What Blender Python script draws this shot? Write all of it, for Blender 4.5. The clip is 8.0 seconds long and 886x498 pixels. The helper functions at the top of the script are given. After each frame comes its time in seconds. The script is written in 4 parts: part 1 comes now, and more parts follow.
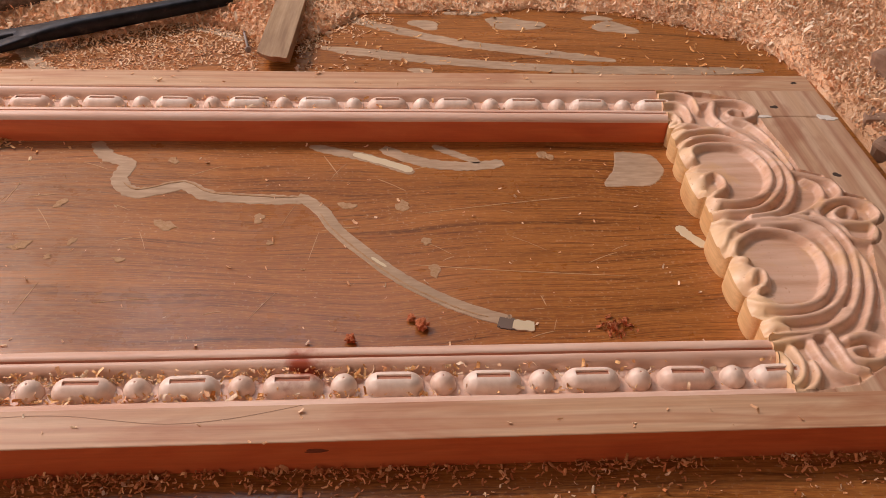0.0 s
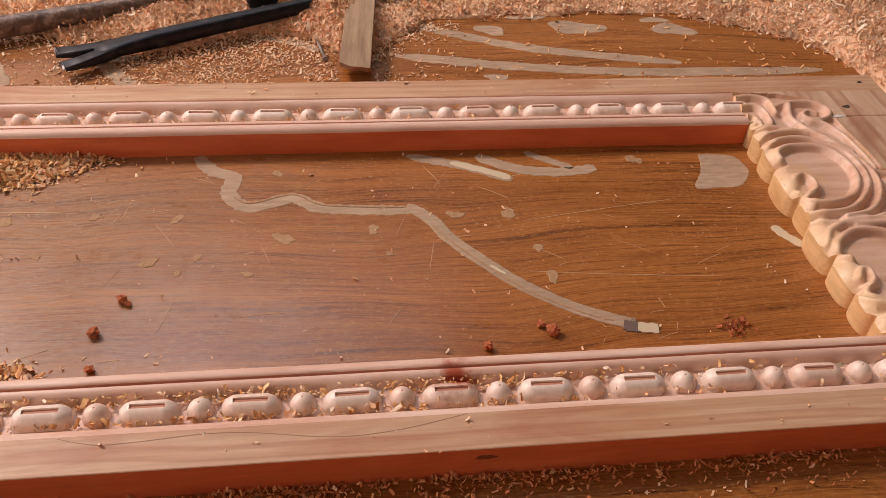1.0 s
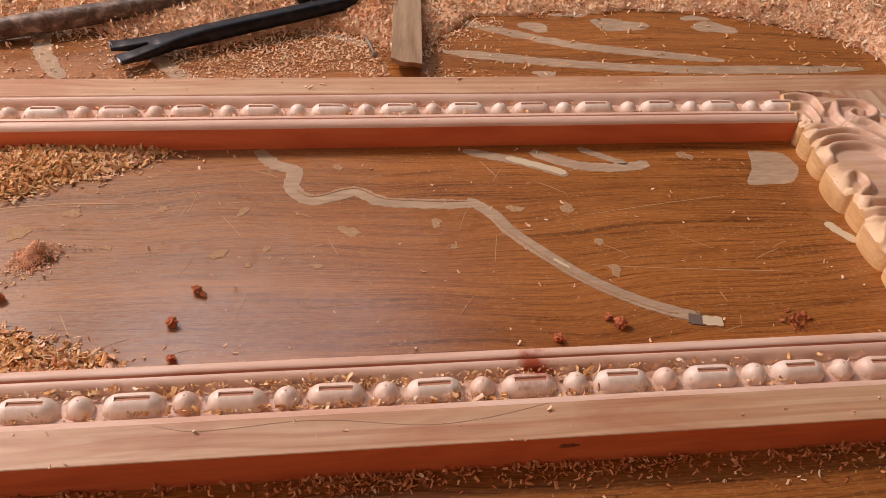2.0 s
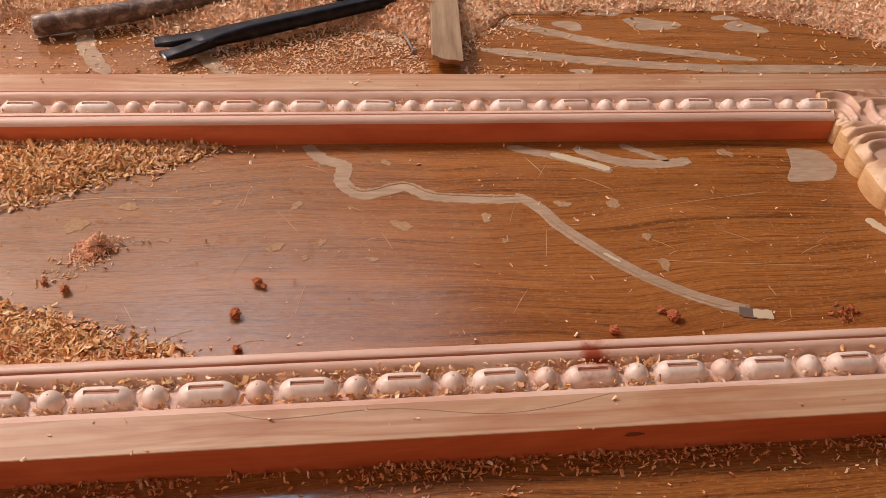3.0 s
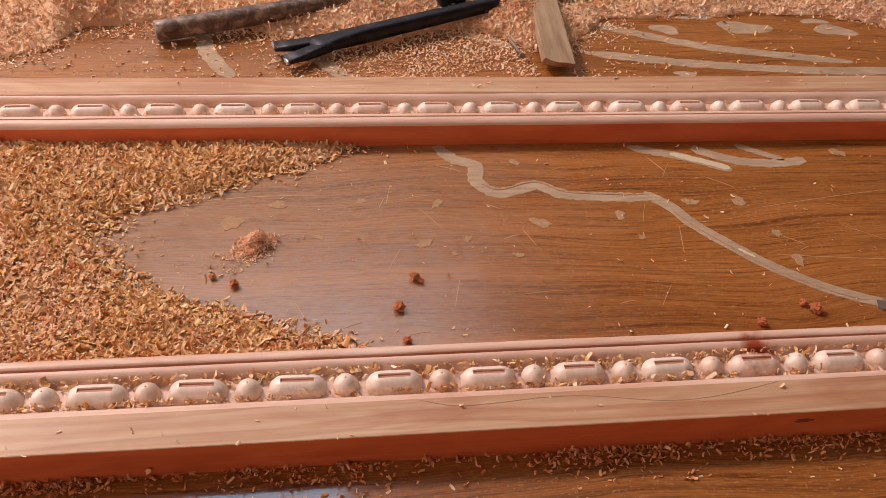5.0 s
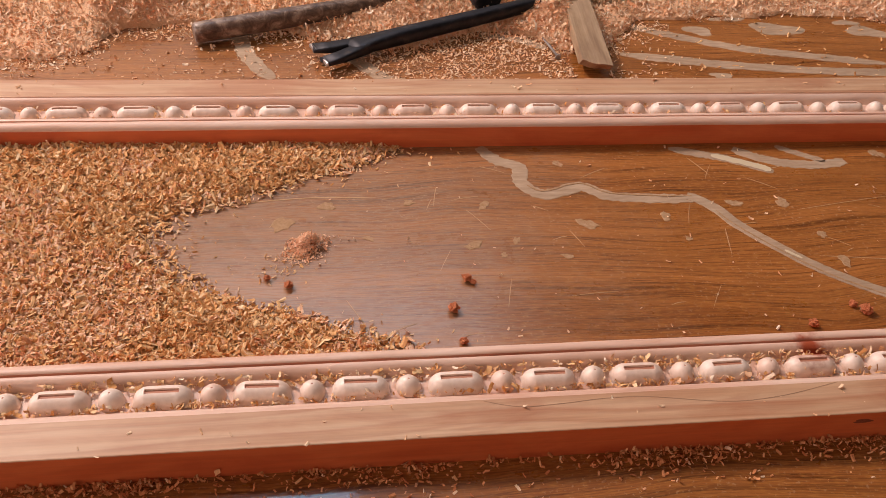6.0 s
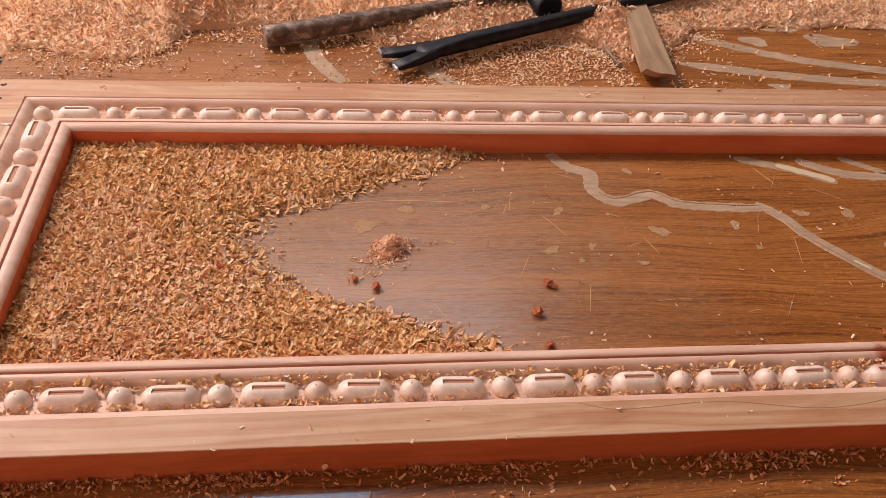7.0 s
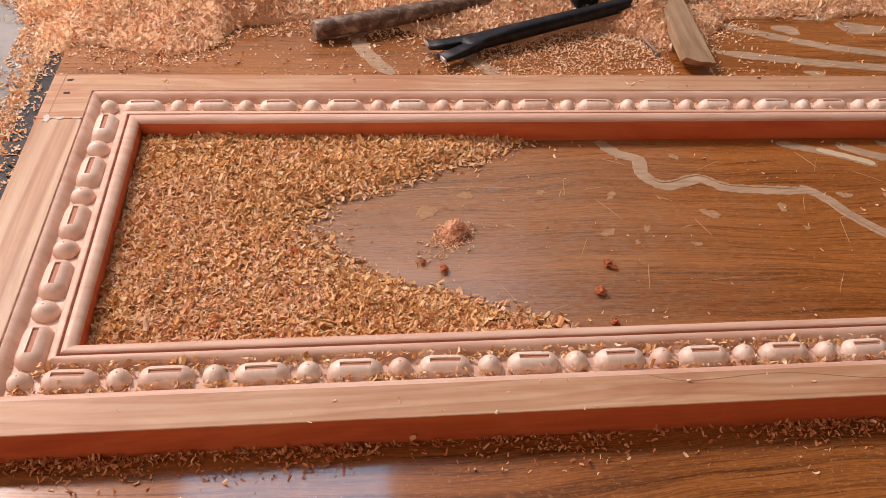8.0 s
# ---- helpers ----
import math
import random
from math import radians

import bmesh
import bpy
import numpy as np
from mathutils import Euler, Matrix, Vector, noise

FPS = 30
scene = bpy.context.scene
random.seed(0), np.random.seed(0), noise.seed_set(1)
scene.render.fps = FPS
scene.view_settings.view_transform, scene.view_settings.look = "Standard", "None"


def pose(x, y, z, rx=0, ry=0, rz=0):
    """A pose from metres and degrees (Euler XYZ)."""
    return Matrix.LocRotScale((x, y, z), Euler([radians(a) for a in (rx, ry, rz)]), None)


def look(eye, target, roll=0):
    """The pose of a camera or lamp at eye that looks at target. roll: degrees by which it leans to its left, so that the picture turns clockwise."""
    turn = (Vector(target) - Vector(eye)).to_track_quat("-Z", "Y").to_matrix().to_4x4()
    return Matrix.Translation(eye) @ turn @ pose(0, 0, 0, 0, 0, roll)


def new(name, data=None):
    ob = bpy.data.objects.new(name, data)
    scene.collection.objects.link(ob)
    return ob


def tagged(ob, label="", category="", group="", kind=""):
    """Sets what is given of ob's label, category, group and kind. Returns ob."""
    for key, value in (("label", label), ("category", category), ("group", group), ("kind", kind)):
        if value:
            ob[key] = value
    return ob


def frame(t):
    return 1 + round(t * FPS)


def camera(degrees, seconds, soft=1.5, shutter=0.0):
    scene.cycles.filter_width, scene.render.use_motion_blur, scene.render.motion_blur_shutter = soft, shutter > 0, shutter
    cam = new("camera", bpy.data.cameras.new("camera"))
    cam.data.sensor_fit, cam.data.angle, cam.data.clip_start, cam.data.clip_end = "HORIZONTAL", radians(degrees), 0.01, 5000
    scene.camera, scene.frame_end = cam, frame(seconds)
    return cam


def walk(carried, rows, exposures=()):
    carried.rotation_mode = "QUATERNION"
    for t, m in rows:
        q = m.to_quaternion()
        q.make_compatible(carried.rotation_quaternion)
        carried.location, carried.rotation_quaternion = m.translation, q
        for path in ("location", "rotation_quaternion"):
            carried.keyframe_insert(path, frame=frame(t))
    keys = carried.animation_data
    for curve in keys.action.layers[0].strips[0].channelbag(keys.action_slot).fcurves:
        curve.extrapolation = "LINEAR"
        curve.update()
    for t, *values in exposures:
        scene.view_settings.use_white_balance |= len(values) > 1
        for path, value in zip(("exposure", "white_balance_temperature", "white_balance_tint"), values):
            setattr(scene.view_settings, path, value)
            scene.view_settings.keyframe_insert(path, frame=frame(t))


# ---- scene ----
cam = camera(54.41, 8.0, soft=0.8)
PATH = [
    (0, (0.0597, -0.0693, 0.5551), (0.1475, 0.6872, -0.0930), 3.83),
    (0.4, (0.0322, -0.0699, 0.5568), (0.1226, 0.6848, -0.0930), 4.03),
    (0.5, (-0.0749, -0.0543, 0.5762), (0.0431, 0.6907, -0.0804), 3.62),
    (1, (-0.0871, -0.0630, 0.5804), (0.0337, 0.6810, -0.0768), 3.99),
    (1.5, (-0.1218, -0.0653, 0.5834), (0.0005, 0.6757, -0.0769), 4.30),
    (3, (-0.2210, -0.0743, 0.5839), (-0.0875, 0.6651, -0.0760), 5.23),
    (3.5, (-0.2526, -0.0784, 0.5826), (-0.1191, 0.6615, -0.0767), 5.07),
    (4, (-0.2910, -0.0847, 0.5866), (-0.1560, 0.6563, -0.0712), 5.11),
    (4.5, (-0.3292, -0.0872, 0.5868), (-0.2004, 0.6567, -0.0690), 4.84),
    (6, (-0.4220, -0.0816, 0.5880), (-0.2923, 0.6618, -0.0682), 4.87),
    (6.4, (-0.4428, -0.0848, 0.5908), (-0.3124, 0.6581, -0.0657), 5.00),
    (6.5, (-0.5033, -0.0867, 0.5989), (-0.3773, 0.6551, -0.0598), 5.78),
    (7, (-0.5037, -0.0863, 0.6018), (-0.3794, 0.6564, -0.0562), 5.68),
    (7.5, (-0.5355, -0.0947, 0.6054), (-0.4129, 0.6446, -0.0567), 5.14),
    (8, (-0.5747, -0.1130, 0.6103), (-0.4508, 0.6261, -0.0517), 5.00),
]
EXPOSURE, KELVIN, TINT = -0.57, 7650, 30.5
walk(cam, [(t, look(eye, target, roll)) for t, eye, target, roll in PATH], exposures=[(0.0, EXPOSURE, KELVIN, TINT), (8.0, EXPOSURE, KELVIN, TINT)])

# ---- light: a workshop lit by daylight from a roof opening on the far side ----
world = bpy.data.worlds.new("sky")
scene.world = world
world.use_nodes = True
wn = world.node_tree.nodes
sky = wn.new("ShaderNodeTexSky")
sky.sky_type = "NISHITA"
sky.sun_disc = False
sky.sun_elevation, sky.sun_rotation = radians(50), radians(-25)
wn["Background"].inputs["Strength"].default_value = 0.12
world.node_tree.links.new(sky.outputs[0], wn["Background"].inputs[0])

# roof openings (x0, x1, y0, y1, watts, colour): a bright hatch on the far side and two strips of pale sky beside it
CEIL = 3.2
OPENS = [(-3.3, -2.2, 2.5, 3.2, 330, (0.98, 0.96, 0.93)), (-1.4, -0.3, 1.85, 2.5, 20, (0.22, 0.66, 1.0)), (-1.4, 0.6, 2.6, 3.9, 36, (0.74, 0.90, 1.0))]
for x0, x1, y0, y1, watts, tone in OPENS:
    day = bpy.data.lights.new("roof_daylight", "AREA")
    day.shape, day.size, day.size_y = "RECTANGLE", x1 - x0 - 0.06, y1 - y0 - 0.02
    day.energy, day.color = watts, tone
    new("roof_daylight", day).matrix_world = pose((x0 + x1) / 2, (y0 + y1) / 2, CEIL + 0.02)
# open doorway in the west wall (y0, y1, height)
DOOR = (0.2, 3.2, 2.5)
door_day = bpy.data.lights.new("door_daylight", "AREA")
door_day.shape, door_day.size, door_day.size_y = "RECTANGLE", DOOR[1] - DOOR[0] - 0.05, DOOR[2] - 0.05
door_day.energy, door_day.color = 120, (0.86, 0.93, 1.0)
new("door_daylight", door_day).matrix_world = look((-4.05, (DOOR[0] + DOOR[1]) / 2, DOOR[2] / 2), (0, (DOOR[0] + DOOR[1]) / 2, DOOR[2] / 2))

# unseen opening added in the south wall for fill light (x0, x1, z0, z1)
FILL_OPENING = (-3.4, -1.2, 0.9, 2.2)
fill_lamp = bpy.data.lights.new("south_fill_light", "AREA")
fill_lamp.shape, fill_lamp.size, fill_lamp.size_y = "RECTANGLE", FILL_OPENING[1] - FILL_OPENING[0] - 0.05, FILL_OPENING[3] - FILL_OPENING[2] - 0.05
fill_lamp.energy, fill_lamp.color = 46, (1.0, 0.90, 0.80)
new("south_fill_light", fill_lamp).matrix_world = look(((FILL_OPENING[0] + FILL_OPENING[1]) / 2, -3.05, (FILL_OPENING[2] + FILL_OPENING[3]) / 2), ((FILL_OPENING[0] + FILL_OPENING[1]) / 2, 0, (FILL_OPENING[2] + FILL_OPENING[3]) / 2))


# ---- materials ----
class Nodes:
    """A small wrapper that builds one node material."""

    def __init__(self, name, rough=0.6, spec=0.4, metal=0.0):
        self.mat = bpy.data.materials.new(name)
        self.mat.use_nodes = True
        self.tree = self.mat.node_tree
        self.bsdf = self.tree.nodes["Principled BSDF"]
        self.bsdf.inputs["Roughness"].default_value = rough
        self.bsdf.inputs["Specular IOR Level"].default_value = spec
        self.bsdf.inputs["Metallic"].default_value = metal
        self.coord = self.tree.nodes.new("ShaderNodeTexCoord").outputs["Object"]

    def link(self, a, b):
        self.tree.links.new(a, b)

    def mapped(self, scale, turn=(0, 0, 0), source=None):
        n = self.tree.nodes.new("ShaderNodeMapping")
        n.inputs["Scale"].default_value, n.inputs["Rotation"].default_value = scale, turn
        self.link(source or self.coord, n.inputs["Vector"])
        return n.outputs[0]

    def noise(self, vector, scale=1.0, detail=4.0, rough=0.55, distort=0.0):
        n = self.tree.nodes.new("ShaderNodeTexNoise")
        for key, v in (("Scale", scale), ("Detail", detail), ("Roughness", rough), ("Distortion", distort)):
            n.inputs[key].default_value = v
        self.link(vector, n.inputs["Vector"])
        return n.outputs["Fac"]

    def wave(self, vector, scale, distort, detail=2.0, dscale=1.0):
        n = self.tree.nodes.new("ShaderNodeTexWave")
        n.bands_direction = "Y"
        for key, v in (("Scale", scale), ("Distortion", distort), ("Detail", detail), ("Detail Scale", dscale)):
            n.inputs[key].default_value = v
        self.link(vector, n.inputs["Vector"])
        return n.outputs["Fac"]

    def ramp(self, fac, stops):
        n = self.tree.nodes.new("ShaderNodeValToRGB")
        els = n.color_ramp.elements
        for k, (p, c) in enumerate(stops):
            e = els[k] if k < 2 else els.new(p)
            e.position, e.color = p, (*c, 1)
        self.link(fac, n.inputs[0])
        return n.outputs[0]

    def mix(self, fac, a, b, mode="MIX"):
        n = self.tree.nodes.new("ShaderNodeMix")
        n.data_type, n.blend_type = "RGBA", mode
        for socket, v in ((n.inputs[0], fac), (n.inputs[6], a), (n.inputs[7], b)):
            if isinstance(v, (int, float)):
                socket.default_value = v
            elif isinstance(v, tuple):
                socket.default_value = (*v, 1)
            else:
                self.link(v, socket)
        return n.outputs[2]

    def shifted(self, fac, by):
        n = self.tree.nodes.new("ShaderNodeMath")
        n.operation, n.inputs[1].default_value = "ADD", by
        self.link(fac, n.inputs[0])
        return n.outputs[0]

    def island(self):
        return self.tree.nodes.new("ShaderNodeNewGeometry").outputs["Random Per Island"]

    def each(self):
        return self.tree.nodes.new("ShaderNodeObjectInfo").outputs["Random"]

    def stain(self, colour):
        """The dark red resin stain on the near moulding."""
        place = self.tree.nodes.new("ShaderNodeNewGeometry").outputs["Position"]
        far = self.tree.nodes.new("ShaderNodeVectorMath")
        far.operation, far.inputs[1].default_value = "DISTANCE", (0.006, 0.3192, 0.018)
        self.link(self.mapped((1.0, 0.8, 0.6), source=place), far.inputs[0])
        add = self.tree.nodes.new("ShaderNodeMath")
        add.operation, add.inputs[1].default_value = "MULTIPLY_ADD", 0.05
        self.link(self.noise(self.mapped((70, 70, 70), source=place), 1.0, 4, 0.6), add.inputs[0])
        self.link(far.outputs["Value"], add.inputs[2])
        return self.mix(self.ramp(add.outputs[0], [(0.030, (1, 1, 1)), (0.048, (0, 0, 0))]), colour, (0.40, 0.075, 0.03))

    def finish(self, colour, bump=None, strength=0.3, distance=0.001, rough=None):
        if isinstance(colour, tuple):
            self.bsdf.inputs["Base Color"].default_value = (*colour, 1)
        else:
            self.link(colour, self.bsdf.inputs["Base Color"])
        if rough is not None:
            self.link(rough, self.bsdf.inputs["Roughness"])
        if bump is not None:
            n = self.tree.nodes.new("ShaderNodeBump")
            n.inputs["Strength"].default_value, n.inputs["Distance"].default_value = strength, distance
            self.link(bump, n.inputs["Height"])
            self.link(n.outputs[0], self.bsdf.inputs["Normal"])
        return self.mat


def raw_wood(name, pale, mid, dark, along="x", rough=0.52, line=0.35, stained=False, bold=0.0, worn=False):
    """Freshly machined timber, with the grain along one axis."""
    m = Nodes(name, rough, 0.4)
    turn = (0, 0, 0) if along == "x" else (0, 0, radians(90))
    base = m.mapped((1, 1, 1), turn)
    broad = m.noise(m.mapped((3.2, 24, 12), source=base), 1.0, 3, 0.5, 1.6)
    fine = m.noise(m.mapped((9, 420, 300), source=base), 1.0, 4, 0.6)
    figure = m.wave(m.mapped((1.1, 11, 6), source=base), 1.0, 9.0, 3, 0.8)
    c = m.ramp(broad, [(0.36, dark), (0.48, mid), (0.57, pale)])
    c = m.mix(0.38, c, m.ramp(figure, [(0.0, dark), (0.55, pale), (1.0, mid)]))
    blotch = m.noise(m.mapped((11, 55, 40), source=base), 1.0, 5, 0.65, 0.8)
    c = m.mix(0.36, c, m.ramp(blotch, [(0.38, dark), (0.5, mid), (0.62, pale)]))
    if bold:  # broad growth-ring bands, pale cream to red
        rings = m.wave(m.mapped((3.2, 10, 6) if along == "x" else (1.2, 5.5, 4), source=base), 1.0, 8.0 if along == "x" else 4.0, 2, 0.6)
        c = m.mix(bold, c, m.ramp(rings, [(0.0, mid), (0.3, pale), (0.62, pale), (0.8, dark), (1.0, mid)]))
        warm = m.noise(m.mapped((5, 17, 9), source=base), 1.0, 4, 0.6, 1.2)
        c = m.mix(m.ramp(warm, [(0.50, (0, 0, 0)), (0.66, (0.6, 0.6, 0.6))]), c, dark)
    c = m.mix(line, c, m.ramp(fine, [(0.35, (0.55, 0.5, 0.45)), (0.62, (1, 1, 1))]), "MULTIPLY")
    if worn:  # golden heartwood patches and small scorches left by the cutter
        patch = m.noise(m.mapped((26, 26, 26)), 1.0, 4, 0.6, 0.5)
        c = m.mix(m.ramp(patch, [(0.52, (0, 0, 0)), (0.68, (0.55, 0.55, 0.55))]), c, (0.72, 0.42, 0.20))
        # the sapwood along the scalloped edge is yellow
        side = m.tree.nodes.new("ShaderNodeSeparateXYZ")
        m.link(m.coord, side.inputs[0])
        edge_in = m.tree.nodes.new("ShaderNodeMath")
        edge_in.operation, edge_in.inputs[1].default_value = "MULTIPLY_ADD", 0.05
        m.link(patch, edge_in.inputs[0])
        m.link(side.outputs[0], edge_in.inputs[2])
        c = m.mix(m.ramp(edge_in.outputs[0], [(0.428, (0.7, 0.7, 0.7)), (0.458, (0, 0, 0))]), c, (0.80, 0.54, 0.29))
        speck = m.noise(m.mapped((190, 190, 190)), 1.0, 3, 0.6)
        c = m.mix(m.ramp(speck, [(0.66, (0, 0, 0)), (0.74, (0.6, 0.6, 0.6))]), c, (0.50, 0.20, 0.10))
    if stained:
        c = m.stain(c)
    return m.finish(c, fine, 0.25, 0.0006)


M_BOARD = raw_wood("planed_board", (0.65, 0.42, 0.265), (0.56, 0.305, 0.17), (0.44, 0.175, 0.088), line=0.26, rough=0.48, bold=0.42)
M_BOARD_Y = raw_wood("planed_stile", (0.68, 0.47, 0.32), (0.57, 0.345, 0.21), (0.38, 0.155, 0.085), "y", line=0.26, rough=0.46, bold=0.6)
M_CARVED = raw_wood("carved_wood", (0.81, 0.57, 0.45), (0.76, 0.49, 0.37), (0.64, 0.34, 0.23), line=0.12, rough=0.40, stained=True)
M_SCROLL = raw_wood("hand_carved_wood", (0.76, 0.51, 0.375), (0.70, 0.425, 0.30), (0.56, 0.30, 0.18), line=0.12, rough=0.38, worn=True)
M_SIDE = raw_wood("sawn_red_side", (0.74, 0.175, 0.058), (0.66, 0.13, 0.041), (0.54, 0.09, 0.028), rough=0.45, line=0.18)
M_SCALLOP = raw_wood("sawn_scallop_side", (0.80, 0.52, 0.26), (0.73, 0.43, 0.19), (0.58, 0.29, 0.12), "y")


def bead_wood():
    m = Nodes("carved_bead_wood", 0.4, 0.5)
    n = m.noise(m.coord, 160, 3)
    c = m.ramp(m.each(), [(0.0, (0.82, 0.58, 0.46)), (0.5, (0.86, 0.66, 0.54)), (1.0, (0.88, 0.72, 0.61))])
    c = m.mix(0.3, c, m.ramp(n, [(0.3, (0.62, 0.5, 0.42)), (0.65, (1, 1, 1))]), "MULTIPLY")
    return m.finish(m.stain(c), n, 0.2, 0.0005)


M_BEAD = bead_wood()
# darker red for the bar slots, bead crowns and moulding groove
M_SLOT = raw_wood("red_recess_wood", (0.62, 0.27, 0.165), (0.55, 0.22, 0.13), (0.44, 0.16, 0.09), rough=0.6, line=0.2)


def laminate():
    """Glossy brown wood-print laminate, worn and dusty."""
    m = Nodes("brown_laminate", 0.3, 0.6)
    bend = m.tree.nodes.new("ShaderNodeVectorMath")
    bend.operation = "ADD"
    slow = m.noise(m.mapped((2.2, 3.0, 1)), 1.0, 2, 0.5)
    lift = m.tree.nodes.new("ShaderNodeCombineXYZ")
    mul = m.tree.nodes.new("ShaderNodeMath")
    mul.operation, mul.inputs[1].default_value = "MULTIPLY", 0.10
    m.link(slow, mul.inputs[0])
    m.link(mul.outputs[0], lift.inputs[1])
    m.link(m.coord, bend.inputs[0])
    m.link(lift.outputs[0], bend.inputs[1])
    v = bend.outputs[0]
    broad = m.noise(m.mapped((1.0, 16, 1), source=v), 1.0, 3, 0.6)
    veins = m.noise(m.mapped((5, 230, 1), source=v), 1.0, 5, 0.7, 0.3)
    streak = m.noise(m.mapped((1.6, 60, 1), source=v), 1.0, 3, 0.6, 0.4)
    pores = m.noise(m.mapped((16, 640, 1), source=v), 1.0, 3, 0.6)
    c = m.ramp(broad, [(0.3, (0.26, 0.082, 0.019)), (0.5, (0.355, 0.122, 0.030)), (0.75, (0.44, 0.156, 0.041))])
    c = m.mix(0.72, c, m.ramp(veins, [(0.36, (0.28, 0.20, 0.16)), (0.44, (0.74, 0.69, 0.65)), (0.52, (1, 1, 1))]), "MULTIPLY")
    c = m.mix(0.55, c, m.ramp(streak, [(0.33, (0.26, 0.20, 0.17)), (0.39, (0.82, 0.79, 0.76)), (0.46, (1, 1, 1))]), "MULTIPLY")
    c = m.mix(0.55, c, m.ramp(pores, [(0.36, (0.5, 0.45, 0.42)), (0.56, (1.15, 1.15, 1.15))]), "MULTIPLY")
    fleck = m.noise(m.mapped((90, 620, 1), source=v), 1.0, 2, 0.5)
    c = m.mix(m.ramp(fleck, [(0.50, (0, 0, 0)), (0.70, (0.36, 0.36, 0.36))]), c, (0.56, 0.24, 0.06))
    film = m.tree.nodes.new("ShaderNodeSeparateXYZ")
    m.link(m.coord, film.inputs[0])
    drift = m.tree.nodes.new("ShaderNodeMath")
    drift.operation, drift.inputs[1].default_value = "MULTIPLY_ADD", -0.35
    m.link(m.noise(m.mapped((9, 11, 1)), 1.0, 5, 0.65), drift.inputs[0])
    m.link(film.outputs[0], drift.inputs[2])
    # grey film: settled dust, plus some pale sheen put into the base colour
    grey = m.ramp(m.shifted(drift.outputs[0], 1.0), [(0.26, (0.32, 0.32, 0.32)), (0.50, (0.22, 0.22, 0.22)), (0.76, (0.0, 0.0, 0.0))])
    # the film is kept mostly inside the frame; the strip in front is glossier
    within = m.ramp(film.outputs[1], [(0.36, (0, 0, 0)), (0.40, (1, 1, 1)), (0.78, (1, 1, 1)), (0.86, (0.15, 0.15, 0.15))])
    settled = m.ramp(m.noise(m.mapped((55, 420, 1), source=v), 1.0, 3, 0.65), [(0.38, (0.35, 0.35, 0.35)), (0.62, (1.5, 1.5, 1.5))])
    c = m.mix(m.mix(1.0, m.mix(1.0, grey, within, "MULTIPLY"), settled, "MULTIPLY"), c, (0.42, 0.33, 0.24))
    m.link(m.ramp(film.outputs[1], [(0.36, (0.075, 0.075, 0.075)), (0.40, (0.20, 0.20, 0.20))]), m.bsdf.inputs["Coat Roughness"])
    # clear coat and specular get weaker towards +x
    m.link(m.ramp(m.shifted(drift.outputs[0], 1.0), [(0.45, (0.85, 0.85, 0.85)), (0.76, (0.22, 0.22, 0.22)), (0.95, (0.08, 0.08, 0.08))]), m.bsdf.inputs["Coat Weight"])
    m.link(m.ramp(m.shifted(drift.outputs[0], 1.0), [(0.42, (0.34, 0.34, 0.34)), (0.95, (0.28, 0.28, 0.28))]), m.bsdf.inputs["Specular IOR Level"])
    dust = m.noise(m.mapped((7, 9, 1)), 1.0, 6, 0.7)
    speck = m.noise(m.mapped((260, 260, 1)), 1.0, 2, 0.5)
    spots = m.ramp(speck, [(0.60, (0, 0, 0)), (0.70, (1, 1, 1))])
    c = m.mix(m.mix(1.0, spots, m.ramp(dust, [(0.38, (0, 0, 0)), (0.72, (0.6, 0.6, 0.6))]), "MULTIPLY"), c, (0.55, 0.36, 0.22))
    r = m.ramp(dust, [(0.3, (0.24, 0.24, 0.24)), (0.75, (0.38, 0.38, 0.38))])
    return m.finish(c, m.noise(m.mapped((380, 900, 1), source=v), 1.0, 2, 0.6), 0.16, 0.0003, r)


M_LAMINATE = laminate()


def worn_mark():
    """Bare core where a tool has cut through the laminate."""
    m = Nodes("bare_core", 0.75, 0.25)
    n = m.noise(m.mapped((40, 220, 1)), 1.0, 4, 0.6)
    b = m.noise(m.mapped((14, 14, 1)), 1.0, 3, 0.6)
    c = m.ramp(n, [(0.3, (0.39, 0.25, 0.155)), (0.7, (0.54, 0.38, 0.255))])
    c = m.mix(0.5, c, m.ramp(b, [(0.3, (0.6, 0.58, 0.55)), (0.7, (1.05, 1.05, 1.05))]), "MULTIPLY")
    return m.finish(c, n, 0.4, 0.0008)


M_CORE = worn_mark()
M_CORE_PALE = Nodes("pale_scraped_core", 0.6, 0.3).finish((0.62, 0.50, 0.33))
M_CORE_BURNT = Nodes("scorched_core", 0.7, 0.3).finish((0.16, 0.11, 0.085))
M_SCRATCH = Nodes("fine_scratch", 0.6, 0.3).finish((0.52, 0.31, 0.16))


def dust_material(name, stops, rough=0.8):
    m = Nodes(name, rough, 0.15)
    c = m.ramp(m.island(), stops)
    n = m.noise(m.coord, 900, 2)
    c = m.mix(0.35, c, m.ramp(n, [(0.35, (0.55, 0.5, 0.45)), (0.6, (1, 1, 1))]), "MULTIPLY")
    return m.finish(c)


M_FLAKE_TAN = dust_material("tan_wood_flakes", [(0.0, (0.62, 0.27, 0.095)), (0.3, (0.82, 0.435, 0.18)), (0.7, (0.90, 0.56, 0.28)), (1.0, (0.93, 0.67, 0.41))])
M_FLAKE_PINK = dust_material("pink_wood_flakes", [(0.0, (0.78, 0.39, 0.20)), (0.3, (0.88, 0.54, 0.32)), (0.7, (0.92, 0.66, 0.44)), (1.0, (0.94, 0.77, 0.58))])

